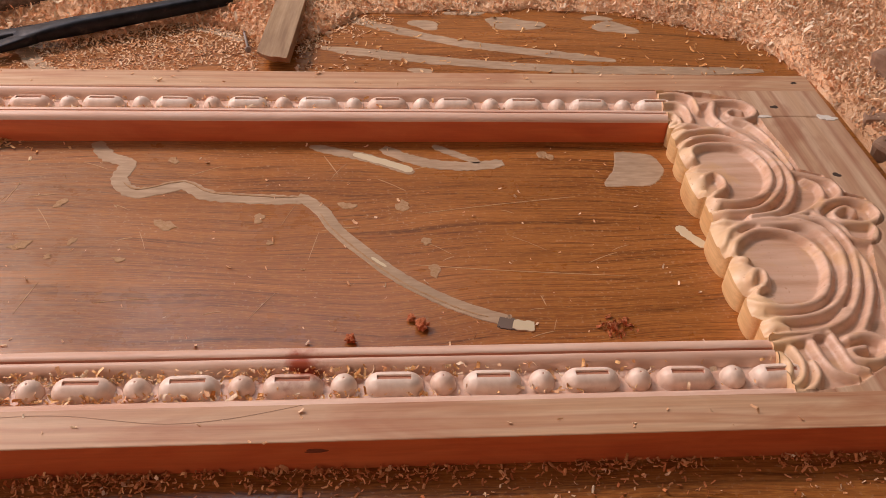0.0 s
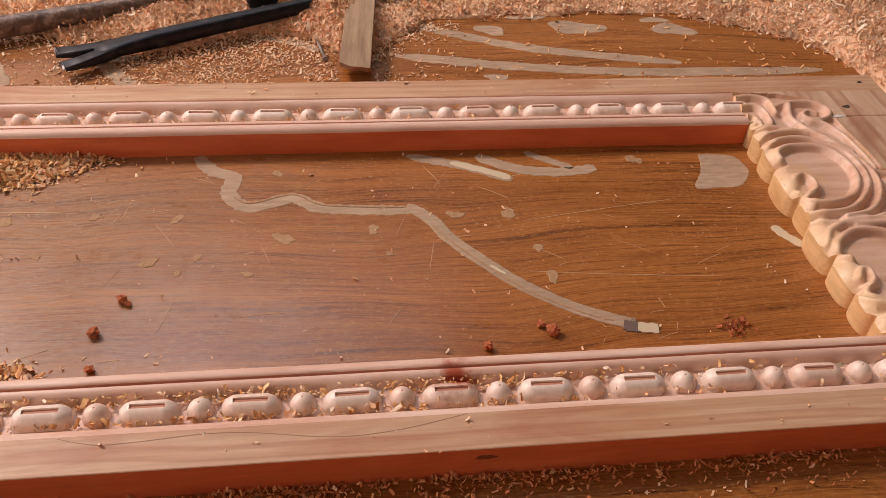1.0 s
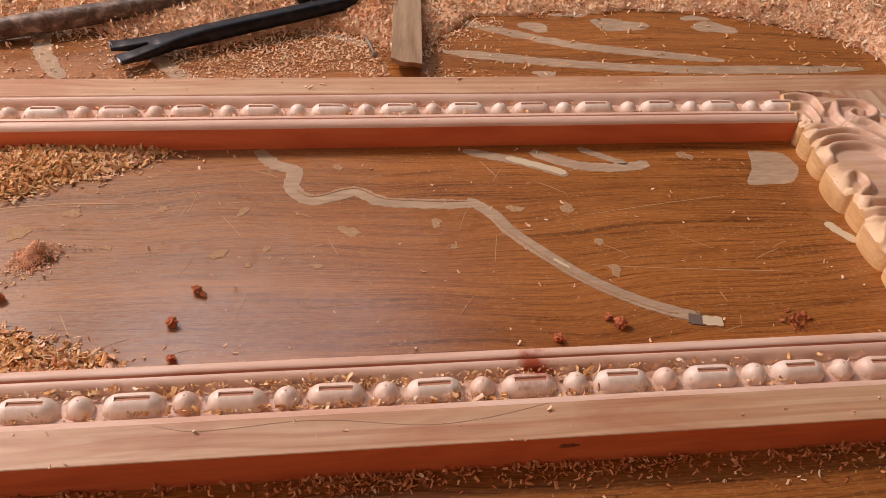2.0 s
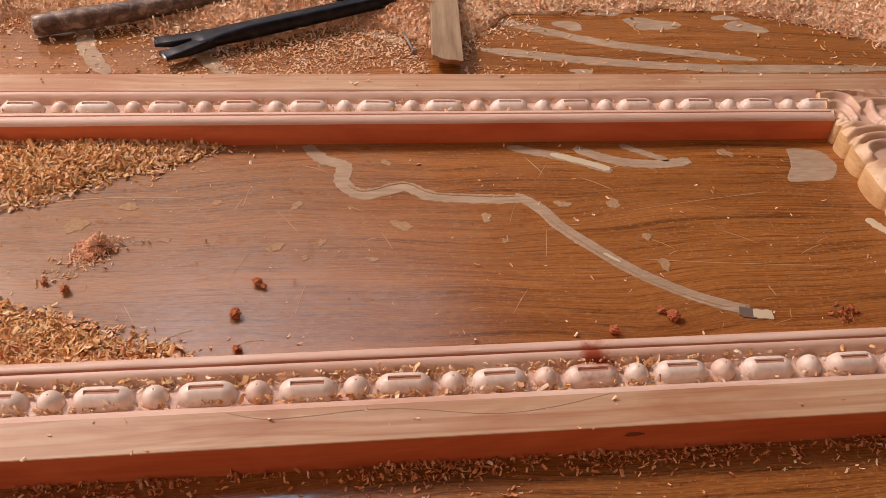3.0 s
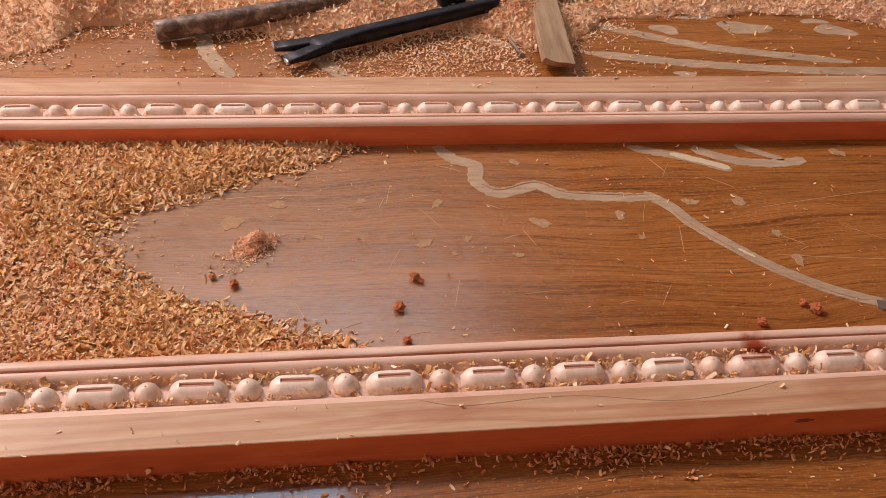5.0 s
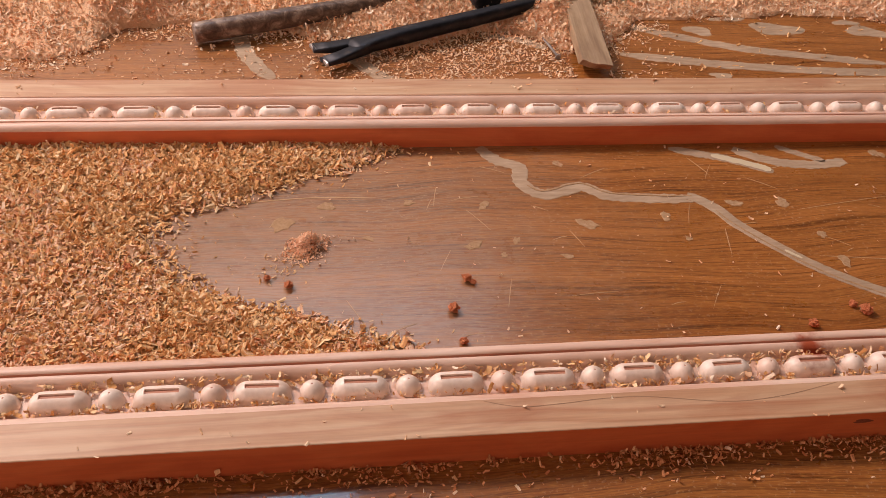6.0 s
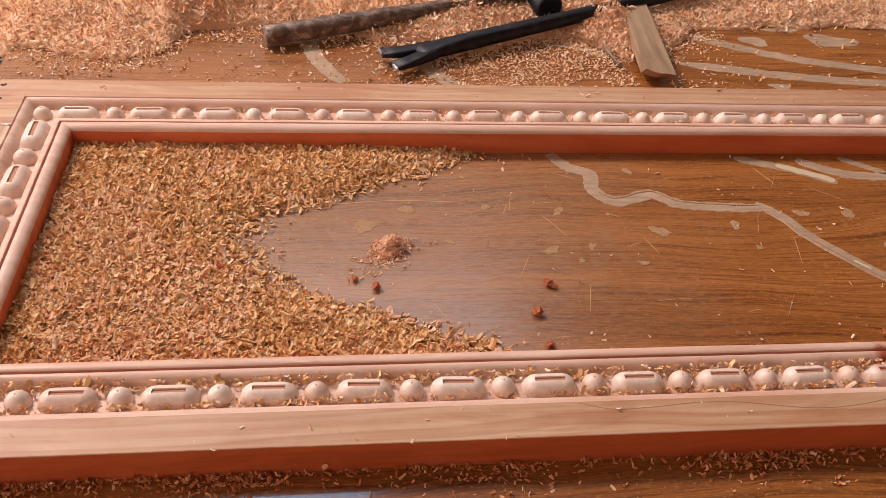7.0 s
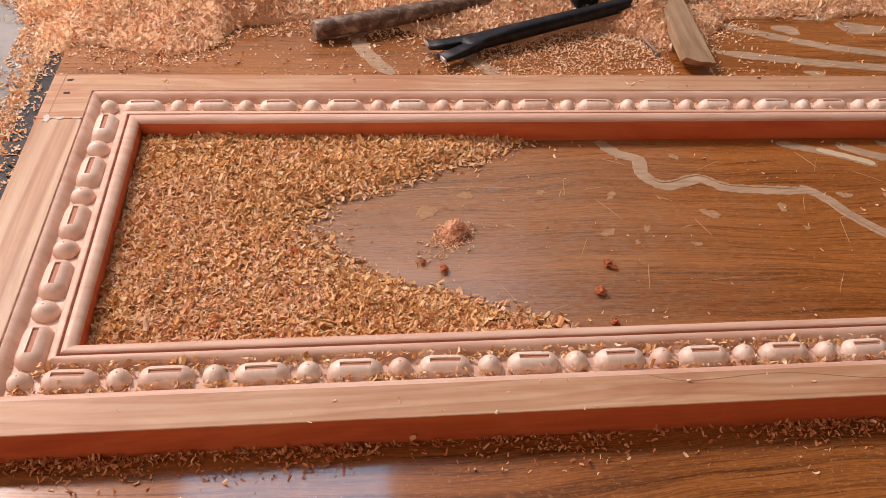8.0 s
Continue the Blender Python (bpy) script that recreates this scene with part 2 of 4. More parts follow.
M_FLAKE_FINE = dust_material("fine_pink_dust", [(0.0, (0.80, 0.35, 0.18)), (0.4, (0.90, 0.50, 0.30)), (1.0, (0.93, 0.64, 0.45))])
# dark red of the rail's shadow, put into the flake colour
M_FLAKE_SHADE = dust_material("shade_red_wood_flakes", [(0.0, (0.55, 0.17, 0.065)), (0.6, (0.74, 0.29, 0.12)), (1.0, (0.86, 0.46, 0.23))])
M_FLAKE_ORANGE = dust_material("orange_wood_flakes", [(0.0, (0.80, 0.36, 0.18)), (0.4, (0.90, 0.52, 0.31)), (1.0, (0.94, 0.67, 0.47))])


def dust_bed(name, a, b, scale=420):
    m = Nodes(name, 0.9, 0.1)
    n = m.noise(m.coord, scale, 5, 0.7)
    w = m.noise(m.coord, 22, 3)
    c = m.mix(0.5, m.ramp(n, [(0.3, a), (0.65, b)]), m.ramp(w, [(0.3, a), (0.7, b)]))
    return m.finish(c, n, 0.9, 0.003)


M_BED_TAN = dust_bed("tan_dust_bed", (0.58, 0.27, 0.11), (0.78, 0.44, 0.20))
M_BED_PINK = dust_bed("pink_dust_bed", (0.78, 0.41, 0.22), (0.91, 0.60, 0.38))
M_CRUMB = dust_bed("red_wood_crumb", (0.48, 0.11, 0.045), (0.80, 0.30, 0.14), 900)


def dark_steel():
    m = Nodes("blackened_steel", 0.42, 0.4, 0.5)
    n = m.noise(m.coord, 60, 5, 0.65)
    c = m.ramp(n, [(0.35, (0.010, 0.010, 0.013)), (0.6, (0.022, 0.022, 0.027)), (0.78, (0.09, 0.068, 0.055))])
    return m.finish(c, n, 0.25, 0.0015, m.ramp(n, [(0.3, (0.34, 0.34, 0.34)), (0.7, (0.6, 0.6, 0.6))]))


M_STEEL = dark_steel()
M_BRIGHT = Nodes("ground_steel_edge", 0.3, 0.5, 0.9).finish((0.55, 0.52, 0.5))


def old_handle():
    """A round tool handle, dark with use and scuffed pale in places."""
    m = Nodes("worn_handle_wood", 0.4, 0.45)
    scuff = m.noise(m.coord, 55, 5, 0.7, 0.6)
    grain = m.noise(m.mapped((25, 160, 160), (0, 0, radians(17))), 1.0, 4, 0.6)
    c = m.ramp(scuff, [(0.34, (0.055, 0.032, 0.022)), (0.5, (0.17, 0.10, 0.068)), (0.66, (0.40, 0.29, 0.215))])
    c = m.mix(0.5, c, m.ramp(grain, [(0.35, (0.4, 0.36, 0.33)), (0.6, (1, 1, 1))]), "MULTIPLY")
    return m.finish(c, scuff, 0.3, 0.001)


M_HANDLE = old_handle()
M_BATTEN = raw_wood("dusty_batten", (0.46, 0.31, 0.19), (0.36, 0.23, 0.13), (0.24, 0.14, 0.08), "y", rough=0.75)


def plain(name, a, b, scale, rough=0.85, bump=0.4):
    m = Nodes(name, rough, 0.3)
    n = m.noise(m.coord, scale, 6, 0.65)
    return m.finish(m.ramp(n, [(0.3, a), (0.7, b)]), n, bump, 0.004)


M_CHIP = plain("chipped_print", (0.36, 0.19, 0.085), (0.50, 0.31, 0.18), 260)
M_FLOOR = plain("grey_concrete", (0.24, 0.23, 0.22), (0.38, 0.37, 0.36), 14)
M_WALL = plain("unseen_wall", (0.34, 0.30, 0.26), (0.44, 0.39, 0.34), 3)
M_BLACK = plain("black_strip", (0.012, 0.013, 0.017), (0.03, 0.032, 0.04), 60, 0.5)
M_STONE = plain("dusty_brick", (0.22, 0.12, 0.08), (0.40, 0.25, 0.17), 45)
M_PUTTY = plain("white_filler", (0.62, 0.55, 0.47), (0.80, 0.74, 0.66), 180)
M_HOLE = Nodes("dark_nail_hole", 0.8, 0.2).finish((0.07, 0.045, 0.035))
M_KNOT = plain("dark_red_knot", (0.14, 0.035, 0.018), (0.30, 0.075, 0.035), 240)
M_PENCIL = Nodes("pencil_line", 0.6, 0.3).finish((0.36, 0.20, 0.12))
M_NAIL = plain("grey_nail_steel", (0.22, 0.19, 0.17), (0.36, 0.31, 0.28), 400, 0.5)


# ---- mesh helpers ----
def mesh_of(name, verts, faces, mats, smooth=False, index=None):
    me = bpy.data.meshes.new(name)
    me.from_pydata([tuple(map(float, v)) for v in verts], [], [tuple(map(int, f)) for f in faces])
    for mt in mats:
        me.materials.append(mt)
    if smooth:
        me.polygons.foreach_set("use_smooth", [True] * len(me.polygons))
    if index is not None:
        me.polygons.foreach_set("material_index", [int(k) for k in index])
    me.update()
    return me


def part(name, data, parent=None, label="", mats=()):
    """One mesh object under a thing or part. data: a mesh, or a bmesh with its materials."""
    if isinstance(data, bmesh.types.BMesh):
        me = bpy.data.meshes.new(name)
        data.to_mesh(me)
        data.free()
        for mt in mats:
            me.materials.append(mt)
        data = me
    ob = new(name, data)
    ob.parent = parent
    if label:
        ob["label"] = label
    return ob


def empty(name, label, category, group="", at=(0, 0, 0)):
    ob = tagged(new(name), label, category, group)
    ob.location = at
    ob.empty_display_size = 0.05
    return ob


def box_bm(x0, x1, y0, y1, z0, z1, bevel=0.0, segments=2):
    bm = bmesh.new()
    bmesh.ops.create_cube(bm, size=1, matrix=Matrix.Translation(((x0 + x1) / 2, (y0 + y1) / 2, (z0 + z1) / 2)) @ Matrix.Diagonal((x1 - x0, y1 - y0, z1 - z0, 1)))
    if bevel:
        bmesh.ops.bevel(bm, geom=bm.edges[:], offset=bevel, segments=segments, affect="EDGES", profile=0.6)
    return bm


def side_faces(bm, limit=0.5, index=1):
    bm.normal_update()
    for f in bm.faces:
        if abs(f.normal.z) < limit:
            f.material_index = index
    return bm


def grid_faces(nx, ny):
    """Quads of a grid whose vertices run x first."""
    a = (np.arange(ny - 1)[:, None] * nx + np.arange(nx - 1)[None, :]).ravel()
    return np.stack([a, a + 1, a + nx + 1, a + nx], 1)


def lattice(seed):
    return np.random.RandomState(seed).rand(64, 64)


def value_noise(x, y, scale, seed):
    """Smooth noise from 0 to 1 on arrays of places."""
    t = lattice(seed)
    u, v = np.asarray(x) * scale, np.asarray(y) * scale
    i, j = np.floor(u).astype(int), np.floor(v).astype(int)
    fu, fv = u - i, v - j
    fu, fv = fu * fu * (3 - 2 * fu), fv * fv * (3 - 2 * fv)
    g = lambda a, b: t[a % 64, b % 64]
    return (g(i, j) * (1 - fu) + g(i + 1, j) * fu) * (1 - fv) + (g(i, j + 1) * (1 - fu) + g(i + 1, j + 1) * fu) * fv


def rough_noise(x, y, scale, seed, octaves=4):
    total, gain = 0, 0
    for k in range(octaves):
        total = total + value_noise(x, y, scale * 2**k, seed + k) / 2**k
        gain += 1 / 2**k
    return total / gain


def curve_through(points, per=10):
    """A smooth line (Catmull-Rom) through a few points."""
    p = np.array([points[0], *points, points[-1]], float)
    out = []
    for k in range(1, len(p) - 2):
        for s in np.linspace(0, 1, per, endpoint=False):
            a, b, c, d = p[k - 1 : k + 3]
            out.append(0.5 * (2 * b + (c - a) * s + (2 * a - 5 * b + 4 * c - d) * s**2 + (3 * b - a - 3 * c + d) * s**3))
    out.append(p[-2])
    return np.array(out)


# ---- the setting ----
FLOOR_Z = -0.022
tagged(part("floor", mesh_of("floor", [(-4, -3, FLOOR_Z), (4, -3, FLOOR_Z), (4, 5, FLOOR_Z), (-4, 5, FLOOR_Z)], [(0, 1, 2, 3)], [M_FLOOR])), "grey concrete workshop floor under the sawdust", "floor", kind="structure")
# walls and ceiling stay out of view; added to enclose and shape the daylight
south = bmesh.new()
for x0, x1, z0, z1 in ((-4.1, FILL_OPENING[0], FLOOR_Z, CEIL + 0.1), (FILL_OPENING[1], 4.1, FLOOR_Z, CEIL + 0.1), (FILL_OPENING[0], FILL_OPENING[1], FLOOR_Z, FILL_OPENING[2]), (FILL_OPENING[0], FILL_OPENING[1], FILL_OPENING[3], CEIL + 0.1)):
    bmesh.ops.create_cube(south, size=1, matrix=Matrix.Translation(((x0 + x1) / 2, -3.05, (z0 + z1) / 2)) @ Matrix.Diagonal((x1 - x0, 0.1, z1 - z0, 1)))
tagged(part("wall_south", south, mats=[M_WALL]), "unseen plain wall with an opening for fill light, added to shape the light", "wall", kind="structure")
for nm, b in (("wall_north", (-4.1, 4.1, 5.0, 5.1)), ("wall_west", (-4.1, -4.0, -3.0, DOOR[0])), ("wall_west_north", (-4.1, -4.0, DOOR[1], 5.0)), ("wall_east", (4.0, 4.1, -3.0, 5.0))):
    tagged(part(nm, box_bm(*b, FLOOR_Z, CEIL + 0.1), mats=[M_WALL]), "unseen plain wall added to shape the daylight", "wall", kind="structure")
tagged(part("wall_over_door", box_bm(-4.1, -4.0, DOOR[0], DOOR[1], DOOR[2], CEIL + 0.1), mats=[M_WALL]), "unseen plain wall added over the doorway opening", "wall", kind="structure")
bm = bmesh.new()
for x0, x1, y0, y1 in ((-4, 4, -3, 1.85), (-4, -3.3, 1.85, 3.9), (-3.3, -2.2, 1.85, 2.5), (-3.3, -2.2, 3.2, 3.9), (-2.2, -1.4, 1.85, 3.9), (-1.4, -0.3, 2.5, 2.6), (-0.3, 4, 1.85, 2.6), (0.6, 4, 2.6, 3.9), (-4, 4, 3.9, 5)):
    bmesh.ops.create_cube(bm, size=1, matrix=Matrix.Translation(((x0 + x1) / 2, (y0 + y1) / 2, CEIL + 0.05)) @ Matrix.Diagonal((x1 - x0, y1 - y0, 0.1, 1)))
tagged(part("ceiling", bm, mats=[M_WALL]), "unseen plain ceiling with roof openings, added to shape the daylight", "ceiling", kind="structure")

# ---- the laminate sheet that everything lies on ----
sheet = part("laminate_sheet", side_faces(box_bm(-0.934, 0.66, -0.35, 1.19, -0.018, 0.0, 0.0006, 1)), mats=[M_LAMINATE, M_SCALLOP])
tagged(sheet, "worn brown wood-grain laminate board with scratches and router cuts", "laminate board")

# ---- the carved frame ----
XL, XR, YN, YF, TOP = -0.914, 0.617, 0.3232, 0.872, 0.034
MXL, MYN, MYF = -0.863, 0.358, 0.834  # where the moulding starts on three sides
MW = 0.064  # width of the moulding
frame_thing = empty("carved_door_frame", "raw pinkish wooden door frame with beaded moulding and carved scroll end, lying on a laminate board", "door frame", at=((XL + XR) / 2, (YN + YF) / 2, 0))
ORIGIN = frame_thing.matrix_basis.inverted()


def framed(name, data, parent=frame_thing, label="", mats=()):
    ob = part(name, data, parent, label, mats)
    if parent is frame_thing:
        ob.matrix_parent_inverse = ORIGIN
    return ob


def rail_bm(y0, y1, outer):
    """A rail whose outer top arris is worn round; the inner one butts the moulding."""
    bm = box_bm(XL, XR, y0, y1, 0, TOP)
    worn = [e for e in bm.edges if all(abs(v.co.y - outer) < 1e-6 or abs(v.co.x - XL) < 1e-6 for v in e.verts) and all(v.co.z > 0.01 for v in e.verts)]
    bmesh.ops.bevel(bm, geom=worn, offset=0.0014, segments=3, affect="EDGES", profile=0.6)
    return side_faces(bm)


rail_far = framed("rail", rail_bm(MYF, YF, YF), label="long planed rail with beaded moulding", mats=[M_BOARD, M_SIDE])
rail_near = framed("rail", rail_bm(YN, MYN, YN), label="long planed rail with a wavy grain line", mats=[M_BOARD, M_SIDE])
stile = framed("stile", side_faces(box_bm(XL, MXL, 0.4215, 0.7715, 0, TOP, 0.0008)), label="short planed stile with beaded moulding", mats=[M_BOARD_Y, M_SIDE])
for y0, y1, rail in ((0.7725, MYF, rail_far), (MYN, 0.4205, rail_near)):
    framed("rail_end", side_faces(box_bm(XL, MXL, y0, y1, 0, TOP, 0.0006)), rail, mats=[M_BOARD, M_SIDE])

# moulding: (distance from the flat, height)
PROFILE = [(0.0, 0.034), (0.0006, 0.0322), (0.0016, 0.0322), (0.002, 0.0334), (0.0045, 0.0331), (0.0075, 0.0312), (0.0102, 0.0278), (0.0118, 0.0238), (0.0128, 0.0226),
           (0.0385, 0.0226), (0.0395, 0.0246), (0.0415, 0.0294), (0.0440, 0.0318), (0.0475, 0.0324), (0.0488, 0.0320), (0.0493, 0.0282), (0.0511, 0.0282),
           (0.0516, 0.0318), (0.0530, 0.0330), (0.0565, 0.0329), (0.0600, 0.0318), (0.0625, 0.0298), (0.0638, 0.0272), (0.064, 0.0)]


PLAIN = [(0.0, 0.034), (0.0006, 0.0338), (0.0016, 0.0337), (0.002, 0.0336), *PROFILE[4:]]  # no quirk beside the flat


def moulding(name, axis, ends, place, parent, profile=PROFILE):
    """A swept moulding with mitred ends; place(s, m) gives x, y; ends(m) gives where it starts and stops."""
    verts, n = [], 90
    for k in range(n):
        for m, z in profile:
            a, b = ends(m)
            s = a + (b - a) * k / (n - 1)
            wob = 0.0005 * (float(value_noise(s + m, 7 * m, 18, axis)) - 0.5) if 0.001 < m < 0.0639 else 0
            verts.append((*place(s, m), z + wob))
    faces = [(k * len(profile) + j, k * len(profile) + j + 1, (k + 1) * len(profile) + j + 1, (k + 1) * len(profile) + j) for k in range(n - 1) for j in range(len(profile) - 1)]
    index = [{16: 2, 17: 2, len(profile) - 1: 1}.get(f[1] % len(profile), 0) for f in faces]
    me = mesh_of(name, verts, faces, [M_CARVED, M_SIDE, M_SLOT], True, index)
    bm = bmesh.new()
    bm.from_mesh(me)
    bmesh.ops.recalc_face_normals(bm, faces=bm.faces)
    if sum(f.normal.z for f in bm.faces) < 0:
        bmesh.ops.reverse_faces(bm, faces=bm.faces)
    for e in bm.edges:
        if len(e.link_faces) == 2 and e.calc_face_angle() > 0.75:
            e.smooth = False
    bm.to_mesh(me)
    bm.free()
    return framed("moulding", me, parent)


moulding("moulding", 3, lambda m: (MXL + m, 0.412), lambda s, m: (s, MYF - m), rail_far)
moulding("moulding", 4, lambda m: (MXL + m, 0.402), lambda s, m: (s, MYN + m), rail_near, PLAIN)
moulding("moulding", 5, lambda m: (MYN + m, MYF - m), lambda s, m: (MXL + m, s), stile)


def bar_mesh():
    """A rounded bar with a narrow slot cut along its crest."""
    hl, w, h, sl, sw = 0.0238, 0.0114, 0.0118, 0.0135, 0.0021
    xs = np.unique(np.round(np.r_[np.linspace(-hl, hl, 27), -sl, sl, -sl - 2e-4, sl + 2e-4], 5))
    ys = np.unique(np.round(np.r_[np.linspace(-w, w, 17), -sw, sw, -sw - 2e-4, sw + 2e-4], 5))
    X, Y = np.meshgrid(xs, ys)
    core = hl - 0.013
    end = np.clip((np.abs(X) - core) / 0.013, 0, 1)
    half = w * np.sqrt(np.clip(1 - end**2 * 0.93, 0, 1))
    q = np.clip(np.abs(Y) / half, 0, 1.0)
    Z = h * (1 - q**2.6) ** 0.62 * (1 - end**2.2) ** 0.55
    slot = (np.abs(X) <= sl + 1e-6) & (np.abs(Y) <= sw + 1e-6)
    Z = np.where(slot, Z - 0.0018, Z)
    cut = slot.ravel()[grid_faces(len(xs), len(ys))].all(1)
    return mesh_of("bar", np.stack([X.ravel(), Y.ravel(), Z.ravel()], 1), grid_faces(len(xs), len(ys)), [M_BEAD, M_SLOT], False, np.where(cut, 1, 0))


def bead_mesh():
    """A round bead, slightly pointed, with a small mark on its crown."""
    r, h, verts = 0.0108, 0.0120, [(0, 0, 0.0104)]
    rings = [0.07, 0.14, 0.3, 0.5, 0.68, 0.82, 0.92, 0.98, 1.0]
    for q in rings:
        z = h * (1 - q**2.1) ** 0.58 if q > 0.1 else h * 0.995
        verts += [(r * q * math.cos(a), r * q * math.sin(a), z) for a in np.arange(20) * math.tau / 20]
    faces = [(0, 1 + k, 1 + (k + 1) % 20) for k in range(20)]
    for j in range(len(rings) - 1):
        faces += [(1 + 20 * j + k, 21 + 20 * j + k, 21 + 20 * j + (k + 1) % 20, 1 + 20 * j + (k + 1) % 20) for k in range(20)]
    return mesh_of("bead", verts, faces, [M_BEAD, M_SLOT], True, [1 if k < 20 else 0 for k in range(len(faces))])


BAR, BEAD = bar_mesh(), bead_mesh()
BAR.polygons.foreach_set("use_smooth", [True] * len(BAR.polygons))
bmb = bmesh.new()
bmb.from_mesh(BAR)
for e in bmb.edges:
    if len(e.link_faces) == 2 and e.calc_face_angle() > 0.6:
        e.smooth = False
bmb.to_mesh(BAR)
bmb.free()
BASE_Z = 0.0225
rnd = random.Random(5)


def bead_row(parent, mesh, name, places, turn, swell=(1, 1, 1)):
    for x, y in places:
        ob = framed(name, mesh, parent)
        ob.matrix_basis = pose(x + rnd.uniform(-0.0006, 0.0006), y + rnd.uniform(-0.0004, 0.0004), BASE_Z, 0, 0, turn + rnd.uniform(-1.5, 1.5)) @ Matrix.Diagonal((*swell, 1))


BC = 0.0260  # from the flat to the bead line
bead_row(rail_far, BAR, "bar", [(-0.80 + 0.0804 * k, MYF - BC) for k in range(16)], 180)
bead_row(rail_far, BEAD, "bead", [(-0.839 + 0.0804 * k, MYF - BC) for k in range(16)], 0)
bead_row(rail_near, BAR, "bar", [(-0.80 + 0.08 * k, MYN + BC) for k in range(16)], 0)
bead_row(rail_near, BEAD, "bead", [(-0.84 + 0.08 * k, MYN + BC) for k in range(16)], 0)
bead_row(stile, BAR, "bar", [(MXL + BC, 0.7645 - 0.085 * k) for k in range(5)], 90, (1.06, 1.22, 1.08))
bead_row(stile, BEAD, "bead", [(MXL + BC, 0.722 - 0.085 * k) for k in range(4)], 0, (1.2, 1.12, 1.08))

# ---- the carved scroll end of the frame ----
NOTCH = [0.771, 0.757, 0.724, 0.685, 0.624, 0.589, 0.529, 0.482, 0.445, 0.4215]
BULGE = [0.007, 0.009, 0.010, 0.013, 0.005, 0.013, 0.011, 0.009, 0.006]


def scallop(y):
    """The scalloped edge of the opening."""
    for top, low, deep in zip(NOTCH, NOTCH[1:], BULGE):
        if low <= y <= top:
            q = (y - (top + low) / 2) / ((top - low) / 2)
            return 0.409 + 0.028 * (y - 0.45) - deep * math.sqrt(max(0.0, 1 - abs(q) ** 2.4))
    return 0.412 if y > 0.77 else 0.402


RIDGES = []  # line, half widths at both ends, height


def ridge(w, high, *points):
    """One carved strand through a few points, a little thinner at its end."""
    RIDGES.append((curve_through(points, 24), w, w * 0.8, high))


for top, low in zip(NOTCH, NOTCH[1:]):  # lobes along the scalloped edge
    mid = (top + low) / 2
    RIDGES.append((curve_through([(0.406, mid), (0.414, mid + 0.002), (0.424, mid + 0.006 * (1 if mid > 0.6 else -0.4))], 24), 0.48 * (top - low), 0.004, 0.0080))
ridge(0.0065, 0.0105, (0.416, 0.691), (0.418, 0.704), (0.440, 0.715), (0.476, 0.710), (0.492, 0.682), (0.490, 0.650), (0.471, 0.621), (0.441, 0.610), (0.418, 0.614), (0.411, 0.630))
ridge(0.0060, 0.0105, (0.401, 0.707), (0.423, 0.725), (0.460, 0.730), (0.495, 0.707), (0.504, 0.670), (0.495, 0.635), (0.464, 0.602), (0.430, 0.593), (0.406, 0.599), (0.397, 0.618))
ridge(0.0055, 0.0095, (0.401, 0.729), (0.423, 0.741), (0.462, 0.746), (0.496, 0.730), (0.510, 0.700))
ridge(0.0065, 0.0110, (0.474, 0.801), (0.465, 0.774), (0.473, 0.750), (0.493, 0.721), (0.508, 0.687), (0.512, 0.653), (0.501, 0.620), (0.478, 0.594), (0.444, 0.584))
ridge(0.0055, 0.0095, (0.489, 0.768), (0.503, 0.759), (0.514, 0.737), (0.519, 0.703), (0.521, 0.668))
ridge(0.0050, 0.0090, (0.398, 0.753), (0.418, 0.758), (0.447, 0.753), (0.474, 0.741))
ridge(0.0060, 0.0110, (0.417, 0.653), (0.429, 0.659), (0.436, 0.647), (0.432, 0.631), (0.417, 0.623))
ridge(0.0060, 0.0100, (0.395, 0.586), (0.416, 0.577), (0.440, 0.573), (0.472, 0.580), (0.508, 0.594), (0.531, 0.613), (0.537, 0.635), (0.526, 0.647))
ridge(0.0060, 0.0100, (0.517, 0.661), (0.538, 0.653), (0.554, 0.643), (0.556, 0.625), (0.545, 0.613), (0.524, 0.605))
ridge(0.0065, 0.0110, (0.518, 0.594), (0.533, 0.607), (0.558, 0.613), (0.578, 0.603), (0.579, 0.584), (0.561, 0.573), (0.536, 0.576), (0.532, 0.588), (0.548, 0.598), (0.556, 0.592))
ridge(0.0065, 0.0105, (0.403, 0.545), (0.415, 0.562), (0.442, 0.576), (0.478, 0.580), (0.508, 0.567), (0.516, 0.537), (0.508, 0.501))
ridge(0.0065, 0.0105, (0.417, 0.520), (0.409, 0.528), (0.416, 0.545), (0.442, 0.562), (0.476, 0.558), (0.493, 0.534), (0.489, 0.498), (0.469, 0.467), (0.441, 0.456), (0.413, 0.459), (0.401, 0.472))
ridge(0.0060, 0.0100, (0.448, 0.571), (0.493, 0.572), (0.512, 0.547), (0.509, 0.509), (0.493, 0.474), (0.467, 0.451), (0.435, 0.442), (0.407, 0.444), (0.396, 0.454))
ridge(0.0060, 0.0100, (0.491, 0.585), (0.519, 0.576), (0.529, 0.546), (0.522, 0.509), (0.505, 0.471), (0.482, 0.442), (0.452, 0.427), (0.422, 0.423), (0.398, 0.423))
ridge(0.0060, 0.0110, (0.412, 0.493), (0.420, 0.504), (0.427, 0.501), (0.424, 0.487), (0.414, 0.480))
ridge(0.0060, 0.0095, (0.512, 0.590), (0.532, 0.568), (0.536, 0.551), (0.555, 0.546), (0.567, 0.564), (0.559, 0.575))
